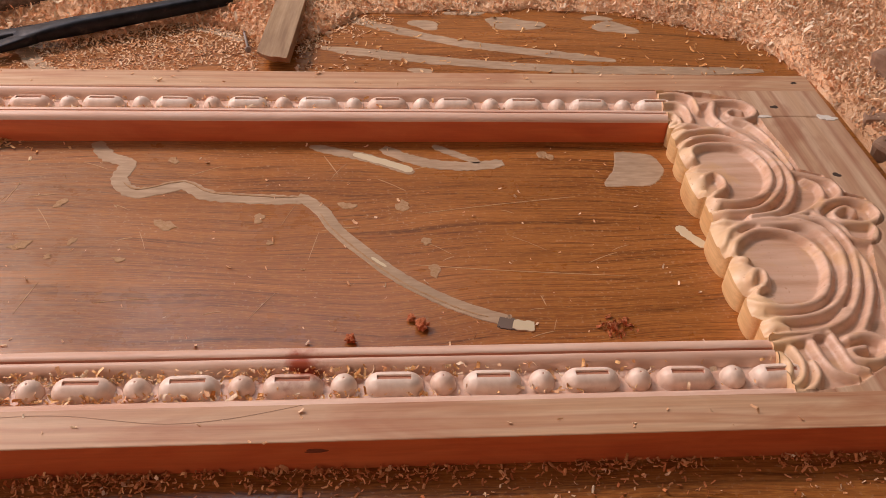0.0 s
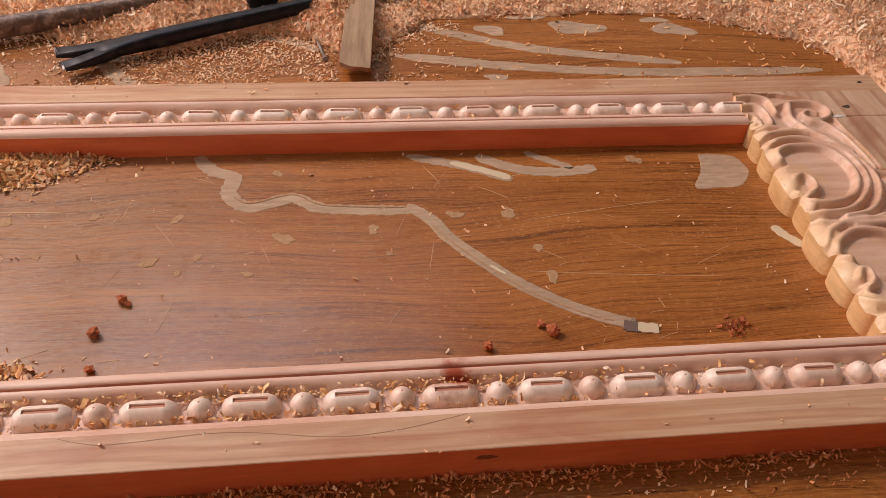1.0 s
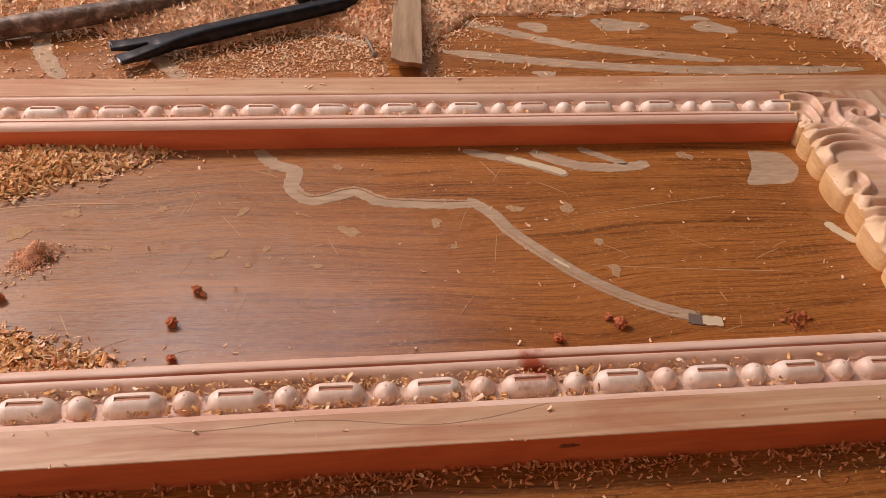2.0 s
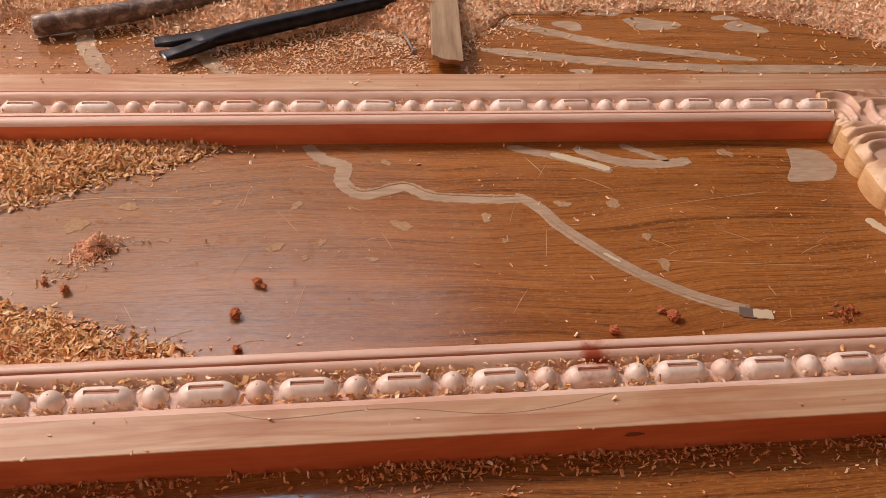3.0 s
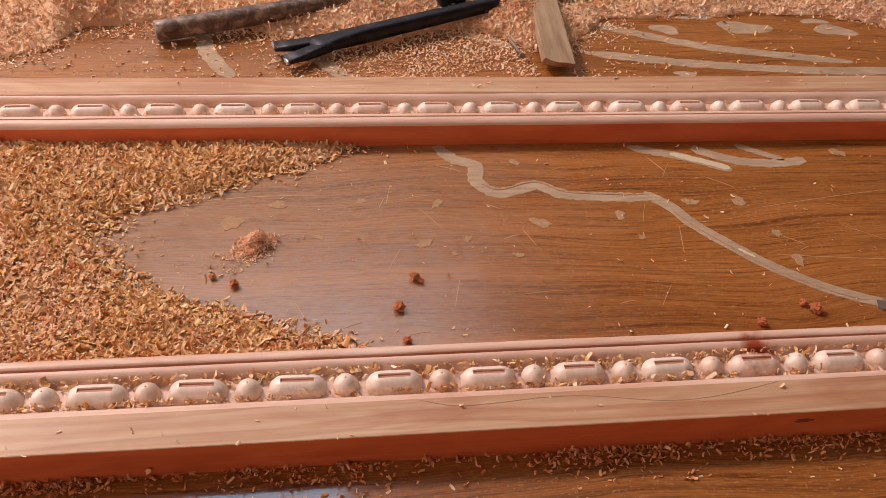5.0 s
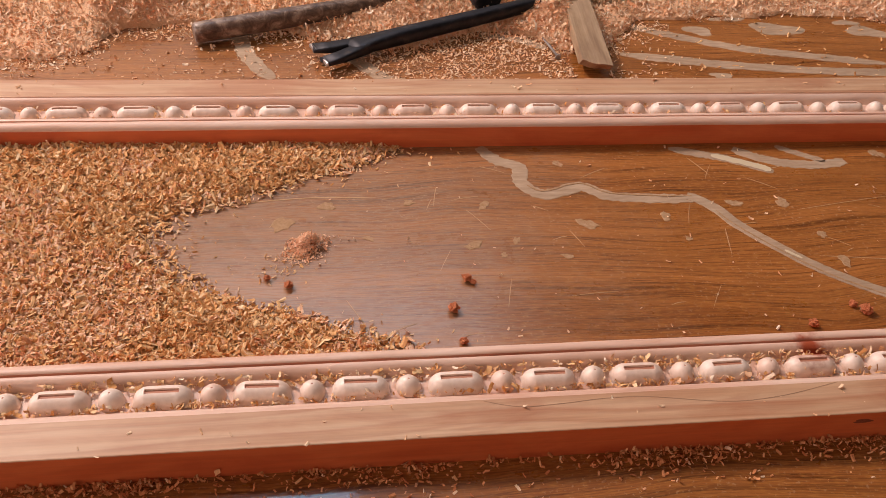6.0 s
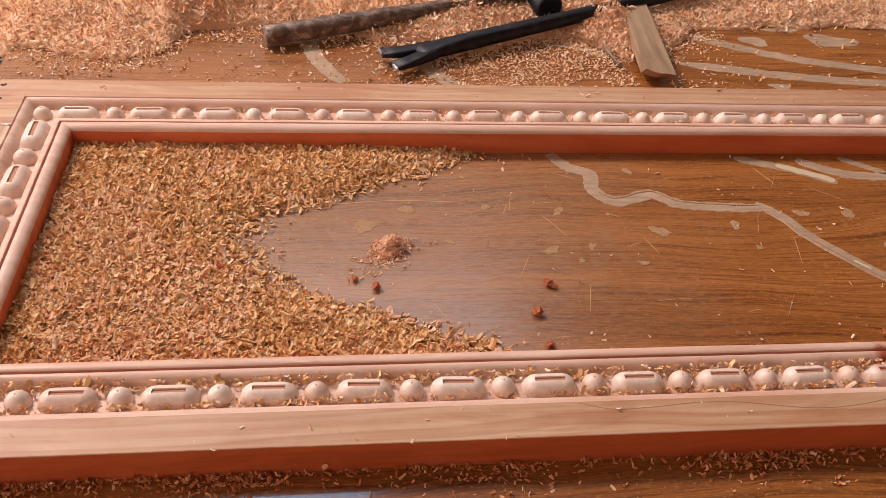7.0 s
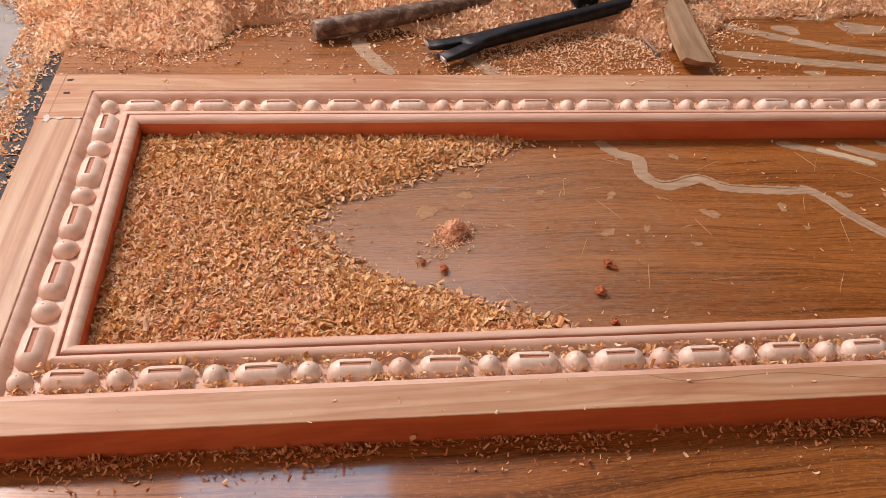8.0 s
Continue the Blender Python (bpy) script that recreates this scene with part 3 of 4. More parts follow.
ridge(0.0060, 0.0100, (0.530, 0.534), (0.531, 0.509), (0.522, 0.478), (0.506, 0.449), (0.491, 0.428), (0.477, 0.415))
ridge(0.0055, 0.0090, (0.390, 0.409), (0.414, 0.414), (0.442, 0.421), (0.468, 0.435), (0.487, 0.453))
ridge(0.0065, 0.0110, (0.470, 0.415), (0.487, 0.420), (0.502, 0.414), (0.501, 0.401), (0.486, 0.390), (0.469, 0.392), (0.467, 0.401), (0.481, 0.405))
ridge(0.0060, 0.0100, (0.458, 0.422), (0.460, 0.405), (0.462, 0.386), (0.473, 0.380))
ridge(0.0060, 0.0100, (0.438, 0.412), (0.439, 0.396), (0.444, 0.380), (0.460, 0.372))
ridge(0.0055, 0.0100, (0.404, 0.400), (0.408, 0.388), (0.400, 0.371), (0.388, 0.364))
ridge(0.0055, 0.0100, (0.418, 0.406), (0.420, 0.390), (0.413, 0.373), (0.400, 0.363))
ridge(0.0055, 0.0100, (0.429, 0.390), (0.428, 0.375), (0.415, 0.361), (0.397, 0.358))
ridge(0.0060, 0.0100, (0.412, 0.821), (0.434, 0.825), (0.452, 0.814), (0.451, 0.785))
ridge(0.0060, 0.0100, (0.408, 0.800), (0.428, 0.803), (0.438, 0.790), (0.437, 0.765))
ridge(0.0050, 0.0090, (0.400, 0.777), (0.418, 0.780), (0.424, 0.765))
ridge(0.0060, 0.0100, (0.458, 0.801), (0.482, 0.809), (0.509, 0.807), (0.521, 0.789), (0.512, 0.773), (0.493, 0.768), (0.483, 0.778), (0.493, 0.788), (0.503, 0.783))
OUT_Y = [0.358, 0.366, 0.390, 0.412, 0.436, 0.486, 0.543, 0.587, 0.616, 0.626, 0.657, 0.667, 0.705, 0.768, 0.790, 0.815, 0.828, 0.834]
OUT_X = [0.402, 0.458, 0.500, 0.513, 0.518, 0.532, 0.552, 0.580, 0.579, 0.560, 0.549, 0.528, 0.527, 0.520, 0.522, 0.506, 0.470, 0.412]

ny, nu = 400, 200
ys = np.sort(np.r_[np.linspace(MYN, MYF, ny - 4), 0.4208, 0.4216, 0.7706, 0.7714])
us = np.linspace(0, 1, nu)
edge = np.array([scallop(y) for y in ys])
GX = edge[:, None] + us[None, :] * (XR - edge[:, None])
GY = np.repeat(ys[:, None], nu, 1)
inside = GX < np.interp(GY, OUT_Y, OUT_X) + 0.002 * (value_noise(GX, GY, 60, 3) - 0.5)
GZ = np.where(inside, 0.0285, TOP)
for line, w0, w1, high in RIDGES:
    lo, hi = line.min(0) - max(w0, w1), line.max(0) + max(w0, w1)
    near = np.nonzero((GX > lo[0]) & (GX < hi[0]) & (GY > lo[1]) & (GY < hi[1]))
    if not len(near[0]):
        continue
    px, py = GX[near][:, None], GY[near][:, None]
    gap = (px - line[None, :, 0]) ** 2 + (py - line[None, :, 1]) ** 2
    best = gap.argmin(1)
    width = w0 + (w1 - w0) * best / (len(line) - 1)
    q = np.clip(np.sqrt(gap[np.arange(len(best)), best]) / width, 0, 1)
    z = 0.0265 + high * (1 - q**2) ** 0.55
    GZ[near] = np.where(q < 1, np.maximum(np.where(inside[near], GZ[near], TOP - 0.002), z), GZ[near])
GZ = GZ + np.where(inside, 0.0006 * (rough_noise(GX, GY, 120, 11) - 0.5), 0)
joint = (np.abs(GY - 0.7745 - 0.0015 * (value_noise(GX, GY, 40, 9) - 0.5)) < 0.0009) & (GX > 0.524)
GZ = np.where(joint, TOP - 0.003, GZ)
fall = np.clip((GX - edge[:, None]) / 0.014, 0, 1)
opening = (GY > 0.424) & (GY < 0.769)
GZ = np.where(opening, GZ - 0.0075 * (1 - fall) ** 1.6, GZ)
GZ[:2], GZ[-2:] = TOP, TOP
# soften the ridges a little, as sanding does
for _ in range(4):
    S = GZ.copy()
    S[1:-1, 1:-1] = (GZ[1:-1, 1:-1] * 4 + GZ[:-2, 1:-1] + GZ[2:, 1:-1] + GZ[1:-1, :-2] + GZ[1:-1, 2:]) / 8
    GZ = np.where(inside, S, GZ)
top = np.stack([GX.ravel(), GY.ravel(), GZ.ravel()], 1)
faces = grid_faces(nu, ny)
n0 = len(top)
left_low = np.stack([GX[:, 0], ys, np.zeros(ny)], 1)
right_low = np.stack([GX[:, -1], ys, np.zeros(ny)], 1)
k = np.arange(ny - 1)
wall_l = np.stack([n0 + k, k * nu, (k + 1) * nu, n0 + k + 1], 1)[:, ::-1]
wall_r = np.stack([n0 + ny + k, k * nu + nu - 1, (k + 1) * nu + nu - 1, n0 + ny + k + 1], 1)
inner = inside.ravel()[faces[:, 0]]
open_row = (ys[:-1] > 0.421) & (ys[:-1] < 0.771)
index = np.r_[np.where(inner, 0, 2), np.where(open_row, 1, 0), np.full(ny - 1, 1)]
me = mesh_of("carved_end", np.r_[top, left_low, right_low], np.r_[faces, wall_l, wall_r], [M_SCROLL, M_SCALLOP, M_BOARD_Y], True, index)
bm = bmesh.new()
bm.from_mesh(me)
for e in bm.edges:
    if len(e.link_faces) == 2 and e.link_faces[0].material_index != e.link_faces[1].material_index:
        e.smooth = False
bm.to_mesh(me)
bm.free()
framed("carved_stile", me, label="stile carved with two leafy scrolls and a scalloped edge")


# ---- flat marks ----
def flat_blob(cx, cy, rx, ry, seed, high=0.0004, n=22, turn=0.0, rag=1.0):
    """An irregular chipped spot with a low edge."""
    r = random.Random(seed)
    ph = [r.uniform(0, math.tau) for _ in range(4)]
    rim = []
    for k in range(n):
        a = math.tau * k / n
        q = 1 + 0.18 * math.sin(2 * a + ph[0]) + 0.15 * math.sin(3 * a + ph[1]) + rag * (0.14 * math.sin(5 * a + ph[2]) + 0.12 * math.sin(8 * a + ph[3]) + r.uniform(-0.16, 0.16))
        x, y = rx * q * math.cos(a), ry * q * math.sin(a)
        rim.append((cx + x * math.cos(turn) - y * math.sin(turn), cy + x * math.sin(turn) + y * math.cos(turn)))
    verts = [(x, y, 0.0) for x, y in rim] + [(cx + (x - cx) * 0.94, cy + (y - cy) * 0.94, high) for x, y in rim]
    return verts, [(k, (k + 1) % n, n + (k + 1) % n, n + k) for k in range(n)] + [tuple(range(n, 2 * n))]


def flat_stroke(points, width, seed, high=0.0004, taper=0.35, ragged=0.15, per=10):
    """A worn stroke along a smooth line, with uneven edges."""
    line = curve_through(points, per)
    r = random.Random(seed)
    way = np.gradient(line, axis=0)
    way /= np.linalg.norm(way, axis=1)[:, None] + 1e-9
    side = np.stack([-way[:, 1], way[:, 0]], 1)
    n = len(line)
    verts = []
    for k in range(n):
        ease = min(1.0, taper + (1 - taper) * min(k, n - 1 - k) / (0.08 * n + 1))
        a, b = (0.5 * width * ease * (1 + r.uniform(-ragged, ragged)) for _ in range(2))
        verts += [(*(line[k] - side[k] * a), 0.0), (*(line[k] - side[k] * a * 0.94), high), (*(line[k] + side[k] * b * 0.94), high), (*(line[k] + side[k] * b), 0.0)]
    faces = [(4 * k + j, 4 * k + 4 + j, 4 * k + 5 + j, 4 * k + 1 + j) for k in range(n - 1) for j in range(3)]
    faces += [(0, 1, 2, 3), (4 * n - 1, 4 * n - 2, 4 * n - 3, 4 * n - 4)]
    return verts, faces


def mark(name, made, mat, parent=sheet, z=0.0, label=""):
    me = mesh_of(name, [(x, y, h + z) for x, y, h in made[0]], made[1], [mat])
    bm = bmesh.new()
    bm.from_mesh(me)
    bmesh.ops.recalc_face_normals(bm, faces=bm.faces)
    bm.to_mesh(me)
    bm.free()
    return part(name, me, parent, label) if parent is not frame_thing else framed(name, me, parent, label)


mark("cut_mark", flat_stroke([(-0.241, 0.768), (-0.223, 0.74), (-0.199, 0.726), (-0.202, 0.696), (-0.179, 0.673), (-0.134, 0.686), (-0.105, 0.668), (-0.049, 0.661), (-0.005, 0.659)], 0.0180, 1, taper=0.7, ragged=0.16), M_CORE, label="long bare router cut in the laminate")
mark("cut_mark", flat_stroke([(-0.013, 0.664), (-0.002, 0.658), (0.015, 0.638), (0.029, 0.61), (0.071, 0.558), (0.103, 0.526), (0.146, 0.496), (0.183, 0.479), (0.191, 0.4775)], 0.0155, 2, 0.0007, taper=0.95, ragged=0.07), M_CORE)
mark("cut_groove", flat_stroke([(-0.196, 0.690), (-0.178, 0.679), (-0.134, 0.692), (-0.103, 0.673), (-0.049, 0.666), (-0.007, 0.664)], 0.0022, 61, 0.0010, ragged=0.5), M_CHIP)
mark("cut_groove", flat_stroke([(0.012, 0.636), (0.026, 0.609), (0.068, 0.556), (0.100, 0.524), (0.143, 0.494), (0.170, 0.482)], 0.0018, 62, 0.0011, ragged=0.5), M_CHIP)
mark("cut_mark", flat_stroke([(0.178, 0.476), (0.186, 0.4735), (0.194, 0.472)], 0.0140, 3, 0.0010, 0.95), M_CORE_BURNT)
mark("cut_mark", flat_stroke([(0.191, 0.4727), (0.199, 0.4705), (0.210, 0.469)], 0.0132, 4, 0.0013, 0.9, 0.12, 5), M_CORE_PALE)
mark("cut_mark", flat_stroke([(0.064, 0.566), (0.078, 0.552)], 0.0034, 5, 0.0011), M_CORE_PALE)
mark("cut_mark", flat_stroke([(-0.004, 0.760), (0.030, 0.748), (0.059, 0.738), (0.090, 0.722), (0.112, 0.708)], 0.015, 6), M_CORE)
mark("cut_mark", flat_stroke([(0.045, 0.744), (0.070, 0.733), (0.098, 0.719), (0.110, 0.711)], 0.011, 7, 0.0007), M_CORE_PALE)
mark("cut_mark", flat_stroke([(0.078, 0.757), (0.105, 0.737), (0.140, 0.724), (0.180, 0.721), (0.214, 0.728)], 0.017, 8, taper=0.7), M_CORE)
mark("cut_mark", flat_stroke([(0.136, 0.762), (0.160, 0.745), (0.188, 0.728)], 0.011, 9), M_CORE)


def flat_patch(points, seed, high=0.0004):
    """A bare patch with a given outline, slightly ragged."""
    line = curve_through([*points, points[0]], 6)[:-1]
    r = random.Random(seed)
    mx, my = line.mean(0)
    rim = [(x + r.uniform(-0.0008, 0.0008), y + r.uniform(-0.0008, 0.0008)) for x, y in line]
    n = len(rim)
    verts = [(x, y, 0.0) for x, y in rim] + [(mx + (x - mx) * 0.97, my + (y - my) * 0.97, high) for x, y in rim]
    return verts, [(k, (k + 1) % n, n + (k + 1) % n, n + k) for k in range(n)] + [tuple(range(n, 2 * n))]


mark("worn_patch", flat_patch([(0.347, 0.749), (0.362, 0.750), (0.389, 0.743), (0.396, 0.728), (0.397, 0.713), (0.386, 0.694), (0.373, 0.684), (0.348, 0.683), (0.323, 0.683), (0.329, 0.700), (0.339, 0.716)], 10), M_CORE, label="bare grey patch worn through the laminate")
mark("cut_mark", flat_stroke([(0.384, 0.612), (0.392, 0.596), (0.405, 0.578)], 0.012, 11, 0.0006), M_CORE_PALE)
mark("cut_mark", flat_stroke([(0.02, 1.092), (0.075, 1.066), (0.171, 1.023), (0.24, 1.003), (0.308, 0.988), (0.40, 0.970)], 0.021, 12), M_CORE)
mark("cut_mark", flat_stroke([(0.0, 0.998), (0.08, 0.981), (0.16, 0.965), (0.313, 0.947), (0.473, 0.944), (0.60, 0.946)], 0.022, 13), M_CORE)
mark("cut_mark", flat_stroke([(-0.543, 1.062), (-0.536, 1.03), (-0.522, 0.985), (-0.490, 0.930)], 0.024, 14), M_CORE)
mark("cut_mark", flat_stroke([(-0.385, 0.99), (-0.362, 0.955), (-0.335, 0.92)], 0.022, 15), M_CORE)
mark("cut_mark", flat_stroke([(-0.20, 1.056), (-0.15, 1.045), (-0.105, 1.016)], 0.018, 16), M_CORE)
for n, (x, y, rx, ry) in enumerate([(0.144, 1.071, 0.020, 0.016), (0.273, 1.077, 0.038, 0.022), (0.132, 0.936, 0.018, 0.008), (0.207, 1.111, 0.03, 0.009), (0.42, 1.07, 0.03, 0.02), (0.40, 1.10, 0.02, 0.01), (0.127, 0.9, 0.016, 0.006)]):
    mark("worn_patch", flat_blob(x, y, rx, ry, 40 + n, rag=0.2), M_CORE)
CHIPS = [(-0.335, 0.663, 6), (-0.252, 0.656, 7), (-0.151, 0.732, 6), (0.040, 0.649, 8), (0.097, 0.649, 9), (-0.050, 0.629, 7), (-0.142, 0.619, 10), (0.119, 0.591, 6), (-0.036, 0.590, 4),
         (-0.176, 0.567, 5), (-0.273, 0.589, 8), (-0.226, 0.595, 5), (-0.382, 0.604, 5), (-0.425, 0.660, 9), (-0.472, 0.631, 12), (0.264, 0.743, 9), (-0.243, 0.572, 4), (0.125, 0.547, 8)]
for n, (x, y, r) in enumerate(CHIPS):
    mark("chipped_spot", flat_blob(x, y, r * 0.0011, r * 0.0008, 70 + n, 0.0005, 14, n), M_CHIP)
rnd = random.Random(21)
for k in range(36):  # fine scratches
    x, y, a, l = rnd.uniform(-0.45, 0.36), rnd.uniform(0.45, 0.74), rnd.choice([0.15, 0.3, 1.2, 2.0, -0.6]) + rnd.uniform(-0.2, 0.2), rnd.uniform(0.012, 0.05)
    mark("scratch", flat_stroke([(x, y), (x + l * 0.5 * math.cos(a), y + l * 0.5 * math.sin(a) + 0.001), (x + l * math.cos(a), y + l * math.sin(a))], rnd.uniform(0.0005, 0.0010), k, 0.0003, 0.2, 0.3, 4), M_SCRATCH)
mark("scratch", flat_stroke([(0.11, 0.635), (0.20, 0.651), (0.285, 0.664)], 0.0008, 90, 0.0003, 0.2), M_SCRATCH)
mark("scratch", flat_stroke([(0.10, 0.556), (0.19, 0.546), (0.31, 0.536)], 0.0008, 91, 0.0003, 0.2), M_SCRATCH)
mark("scratch", flat_stroke([(-0.56, 0.662), (-0.45, 0.675), (-0.37, 0.673)], 0.0014, 92, 0.0003, 0.2), M_SCRATCH)
# marks on the frame
mark("pencil_line", flat_stroke([(-0.301, 0.3565), (-0.272, 0.349), (-0.235, 0.350), (-0.198, 0.353), (-0.160, 0.352), (-0.095, 0.343), (-0.045, 0.346), (0.010, 0.3575)], 0.0005, 30, 0.0002, 0.5, 0.2), M_PENCIL, rail_near, TOP)
mark("pencil_line", flat_stroke([(-0.900, 0.870), (-0.9015, 0.82), (-0.902, 0.775)], 0.0008, 31, 0.0002, 0.6, 0.2), M_PENCIL, rail_far, TOP)
for x, y, r in ((0.595, 0.854, 3), (0.548, 0.796, 4), (0.566, 0.657, 4), (-0.893, 0.858, 3), (-0.891, 0.828, 3)):
    mark("nail_hole", flat_blob(x, y, r * 0.0012, r * 0.0009, int(900 * y), 0.0003, 12, rag=0.3), M_HOLE, frame_thing, TOP)
for x, y, rx, ry in ((0.604, 0.772, 0.012, 0.006), (0.528, 0.774, 0.009, 0.0025), (-0.902, 0.772, 0.005, 0.007), (-0.890, 0.773, 0.010, 0.002), (-0.868, 0.773, 0.006, 0.0016)):
    mark("filler", flat_blob(x, y, rx, ry, int(3000 * abs(x)), 0.0012, 18), M_PUTTY, frame_thing, TOP - 0.0004, "crumbly white joint filler")
kv, kf = flat_blob(0.021, 0.023, 0.010, 0.0022, 77, 0.0003, 16, rag=0.2)
mark("knot", ([(x, YN - h, z) for x, z, h in kv], kf), M_KNOT, rail_near)


# ---- sawdust ----
def fast_mesh(name, verts, tris, mat):
    me = bpy.data.meshes.new(name)
    me.vertices.add(len(verts))
    me.vertices.foreach_set("co", np.asarray(verts, np.float32).ravel())
    me.loops.add(3 * len(tris))
    me.loops.foreach_set("vertex_index", np.asarray(tris, np.int32).ravel())
    me.polygons.add(len(tris))
    me.polygons.foreach_set("loop_start", np.arange(0, 3 * len(tris), 3, dtype=np.int32))
    me.update(calc_edges=True)
    me.materials.append(mat)
    me.shade_flat()
    return me


FLAKE_TRIS = np.array([(0, 1, 2), (3, 5, 4), (6, 8, 7), (0, 3, 4), (0, 4, 1), (1, 4, 5), (1, 5, 2), (2, 5, 3), (2, 3, 0), (3, 6, 7), (3, 7, 4), (4, 7, 8), (4, 8, 5), (5, 8, 6), (5, 6, 3)])


def flakes(name, places, length, seed, mat, tilt=0.5, curl=0.16):
    """Many small bent shavings, each a closed wedge, at rows of x, y, z."""
    r = np.random.RandomState(seed)
    n = len(places)
    l = length * np.exp(r.normal(0, 0.30, n).clip(-0.8, 0.75))
    w = l * r.uniform(0.26, 0.58, n)
    t = w * r.uniform(0.12, 0.28, n)
    local = np.zeros((n, 9, 3))
    for k, s in enumerate((-0.5, 0.0, 0.5)):
        lift = l * curl * r.uniform(0, 0.6, n) * (0 if s == 0 else 1)
        for j, (a, b) in enumerate(((-0.5, 0), (0.5, 0), (r.uniform(-0.3, 0.3, n), 1))):
            taper = 1.0 if s == 0 else r.uniform(0.7, 1.1, n)
            local[:, 3 * k + j] = np.stack([s * l, a * w * taper, b * t + lift], 1)
    yaw, pit, rol = r.uniform(0, math.tau, n), r.normal(0, tilt, n), r.normal(0, tilt, n)
    cy, sy, cp, sp, cr, sr = np.cos(yaw), np.sin(yaw), np.cos(pit), np.sin(pit), np.cos(rol), np.sin(rol)
    R = np.stack([cy * cp, cy * sp * sr - sy * cr, cy * sp * cr + sy * sr, sy * cp, sy * sp * sr + cy * cr, sy * sp * cr - cy * sr, -sp, cp * sr, cp * cr], 1).reshape(n, 3, 3)
    v = np.einsum("nij,nkj->nki", R, local)
    v[:, :, 2] -= v[:, :, 2].min(1)[:, None]
    v += np.asarray(places)[:, None, :]
    tris = (FLAKE_TRIS[None] + 9 * np.arange(n)[:, None, None]).reshape(-1, 3)
    return fast_mesh(name, v.reshape(-1, 3), tris, mat)


def curls(name, places, length, seed, mat, width=0.3, turn=2.4, tilt=0.7):
    """Many curled ribbons of planed wood, each a thin closed strip bent into an arc, at rows of x, y, z."""
    r = np.random.RandomState(seed)
    n, k = len(places), 6
    l = length * np.exp(r.normal(0, 0.35, n).clip(-0.8, 0.9))
    w = l * width * r.uniform(0.6, 1.3, n)
    bend = turn * r.uniform(0.25, 1.25, n)
    t = 0.00022
    local = np.zeros((n, k, 3, 3))
    for j in range(k):
        a = (j / (k - 1) - 0.5) * bend
        rad = l / np.maximum(bend, 0.3)
        taper = 1.0 - 0.45 * abs(2 * j / (k - 1) - 1) ** 2 * r.uniform(0, 1, n)
        x, z = rad * np.sin(a), rad * (1 - np.cos(a))
        skew = r.uniform(-0.15, 0.15, n) * w
        local[:, j, 0] = np.stack([x, -0.5 * w * taper + skew, z], 1)
        local[:, j, 1] = np.stack([x, 0.5 * w * taper + skew, z], 1)
        local[:, j, 2] = np.stack([x * 0.98, skew, z + t], 1)
    local = local.reshape(n, 3 * k, 3)
    yaw, pit, rol = r.uniform(0, math.tau, n), r.normal(0, tilt, n), r.normal(0, tilt, n) + np.where(r.rand(n) < 0.4, math.pi, 0)
    cy, sy, cp, sp, cr, sr = np.cos(yaw), np.sin(yaw), np.cos(pit), np.sin(pit), np.cos(rol), np.sin(rol)
    R = np.stack([cy * cp, cy * sp * sr - sy * cr, cy * sp * cr + sy * sr, sy * cp, sy * sp * sr + cy * cr, sy * sp * cr - cy * sr, -sp, cp * sr, cp * cr], 1).reshape(n, 3, 3)
    v = np.einsum("nij,nkj->nki", R, local)
    v[:, :, 2] -= v[:, :, 2].min(1)[:, None]
    v += np.asarray(places)[:, None, :]
    strip = [(0, 1, 2), (3 * k - 3, 3 * k - 1, 3 * k - 2)]
    for j in range(k - 1):
        for a, b in ((0, 1), (1, 2), (2, 0)):
            p, q = 3 * j + a, 3 * j + b
            strip += [(p, p + 3, q + 3), (p, q + 3, q)]
    tris = (np.array(strip)[None] + 3 * k * np.arange(n)[:, None, None]).reshape(-1, 3)
    return fast_mesh(name, v.reshape(-1, 3), tris, mat)


def bed(name, x0, x1, y0, y1, step, height, mat, floor=0.0):
    """The body of a heap: a height field, kept where it rises above its support."""
    nx, nyy = int((x1 - x0) / step) + 1, int((y1 - y0) / step) + 1
    X, Y = np.meshgrid(np.linspace(x0, x1, nx), np.linspace(y0, y1, nyy))
    Z = height(X, Y)
    f = grid_faces(nx, nyy)
    keep = (Z.ravel()[f] > floor + 0.0004).any(1)
    Z = np.maximum(Z, floor + 0.0002)
    f = f[keep]
    used = np.unique(f)
    back = np.zeros(nx * nyy, int)
    back[used] = np.arange(len(used))
    verts = np.stack([X.ravel(), Y.ravel(), Z.ravel()], 1)[used]
    f = back[f]
    me = fast_mesh(name, verts, np.r_[f[:, [0, 1, 2]], f[:, [0, 2, 3]]], mat)
    me.polygons.foreach_set("use_smooth", [True] * len(me.polygons))
    return me


PILE_Y = [0.421, 0.440, 0.454, 0.474, 0.494, 0.508, 0.522, 0.540, 0.571, 0.614, 0.649, 0.666, 0.700, 0.724, 0.750, 0.771]
PILE_X = [-0.33, -0.345, -0.365, -0.405, -0.44, -0.495, -0.53, -0.563, -0.596, -0.605, -0.592, -0.535, -0.468, -0.41, -0.355, -0.338]


def pile_depth(x, y):
    """How far inside the heap in the frame's corner a place lies."""
    return np.interp(y, PILE_Y, PILE_X) - x + 0.03 * (rough_noise(x, y, 28, 31) - 0.5)


def pile_height(x, y):
    d = pile_depth(x, y)
    return 0.0075 * (1 - np.exp(-np.maximum(d - 0.012, 0) / 0.07)) + np.where(d > 0.012, 0.0046 * (rough_noise(x, y, 45, 41) - 0.35), 0)


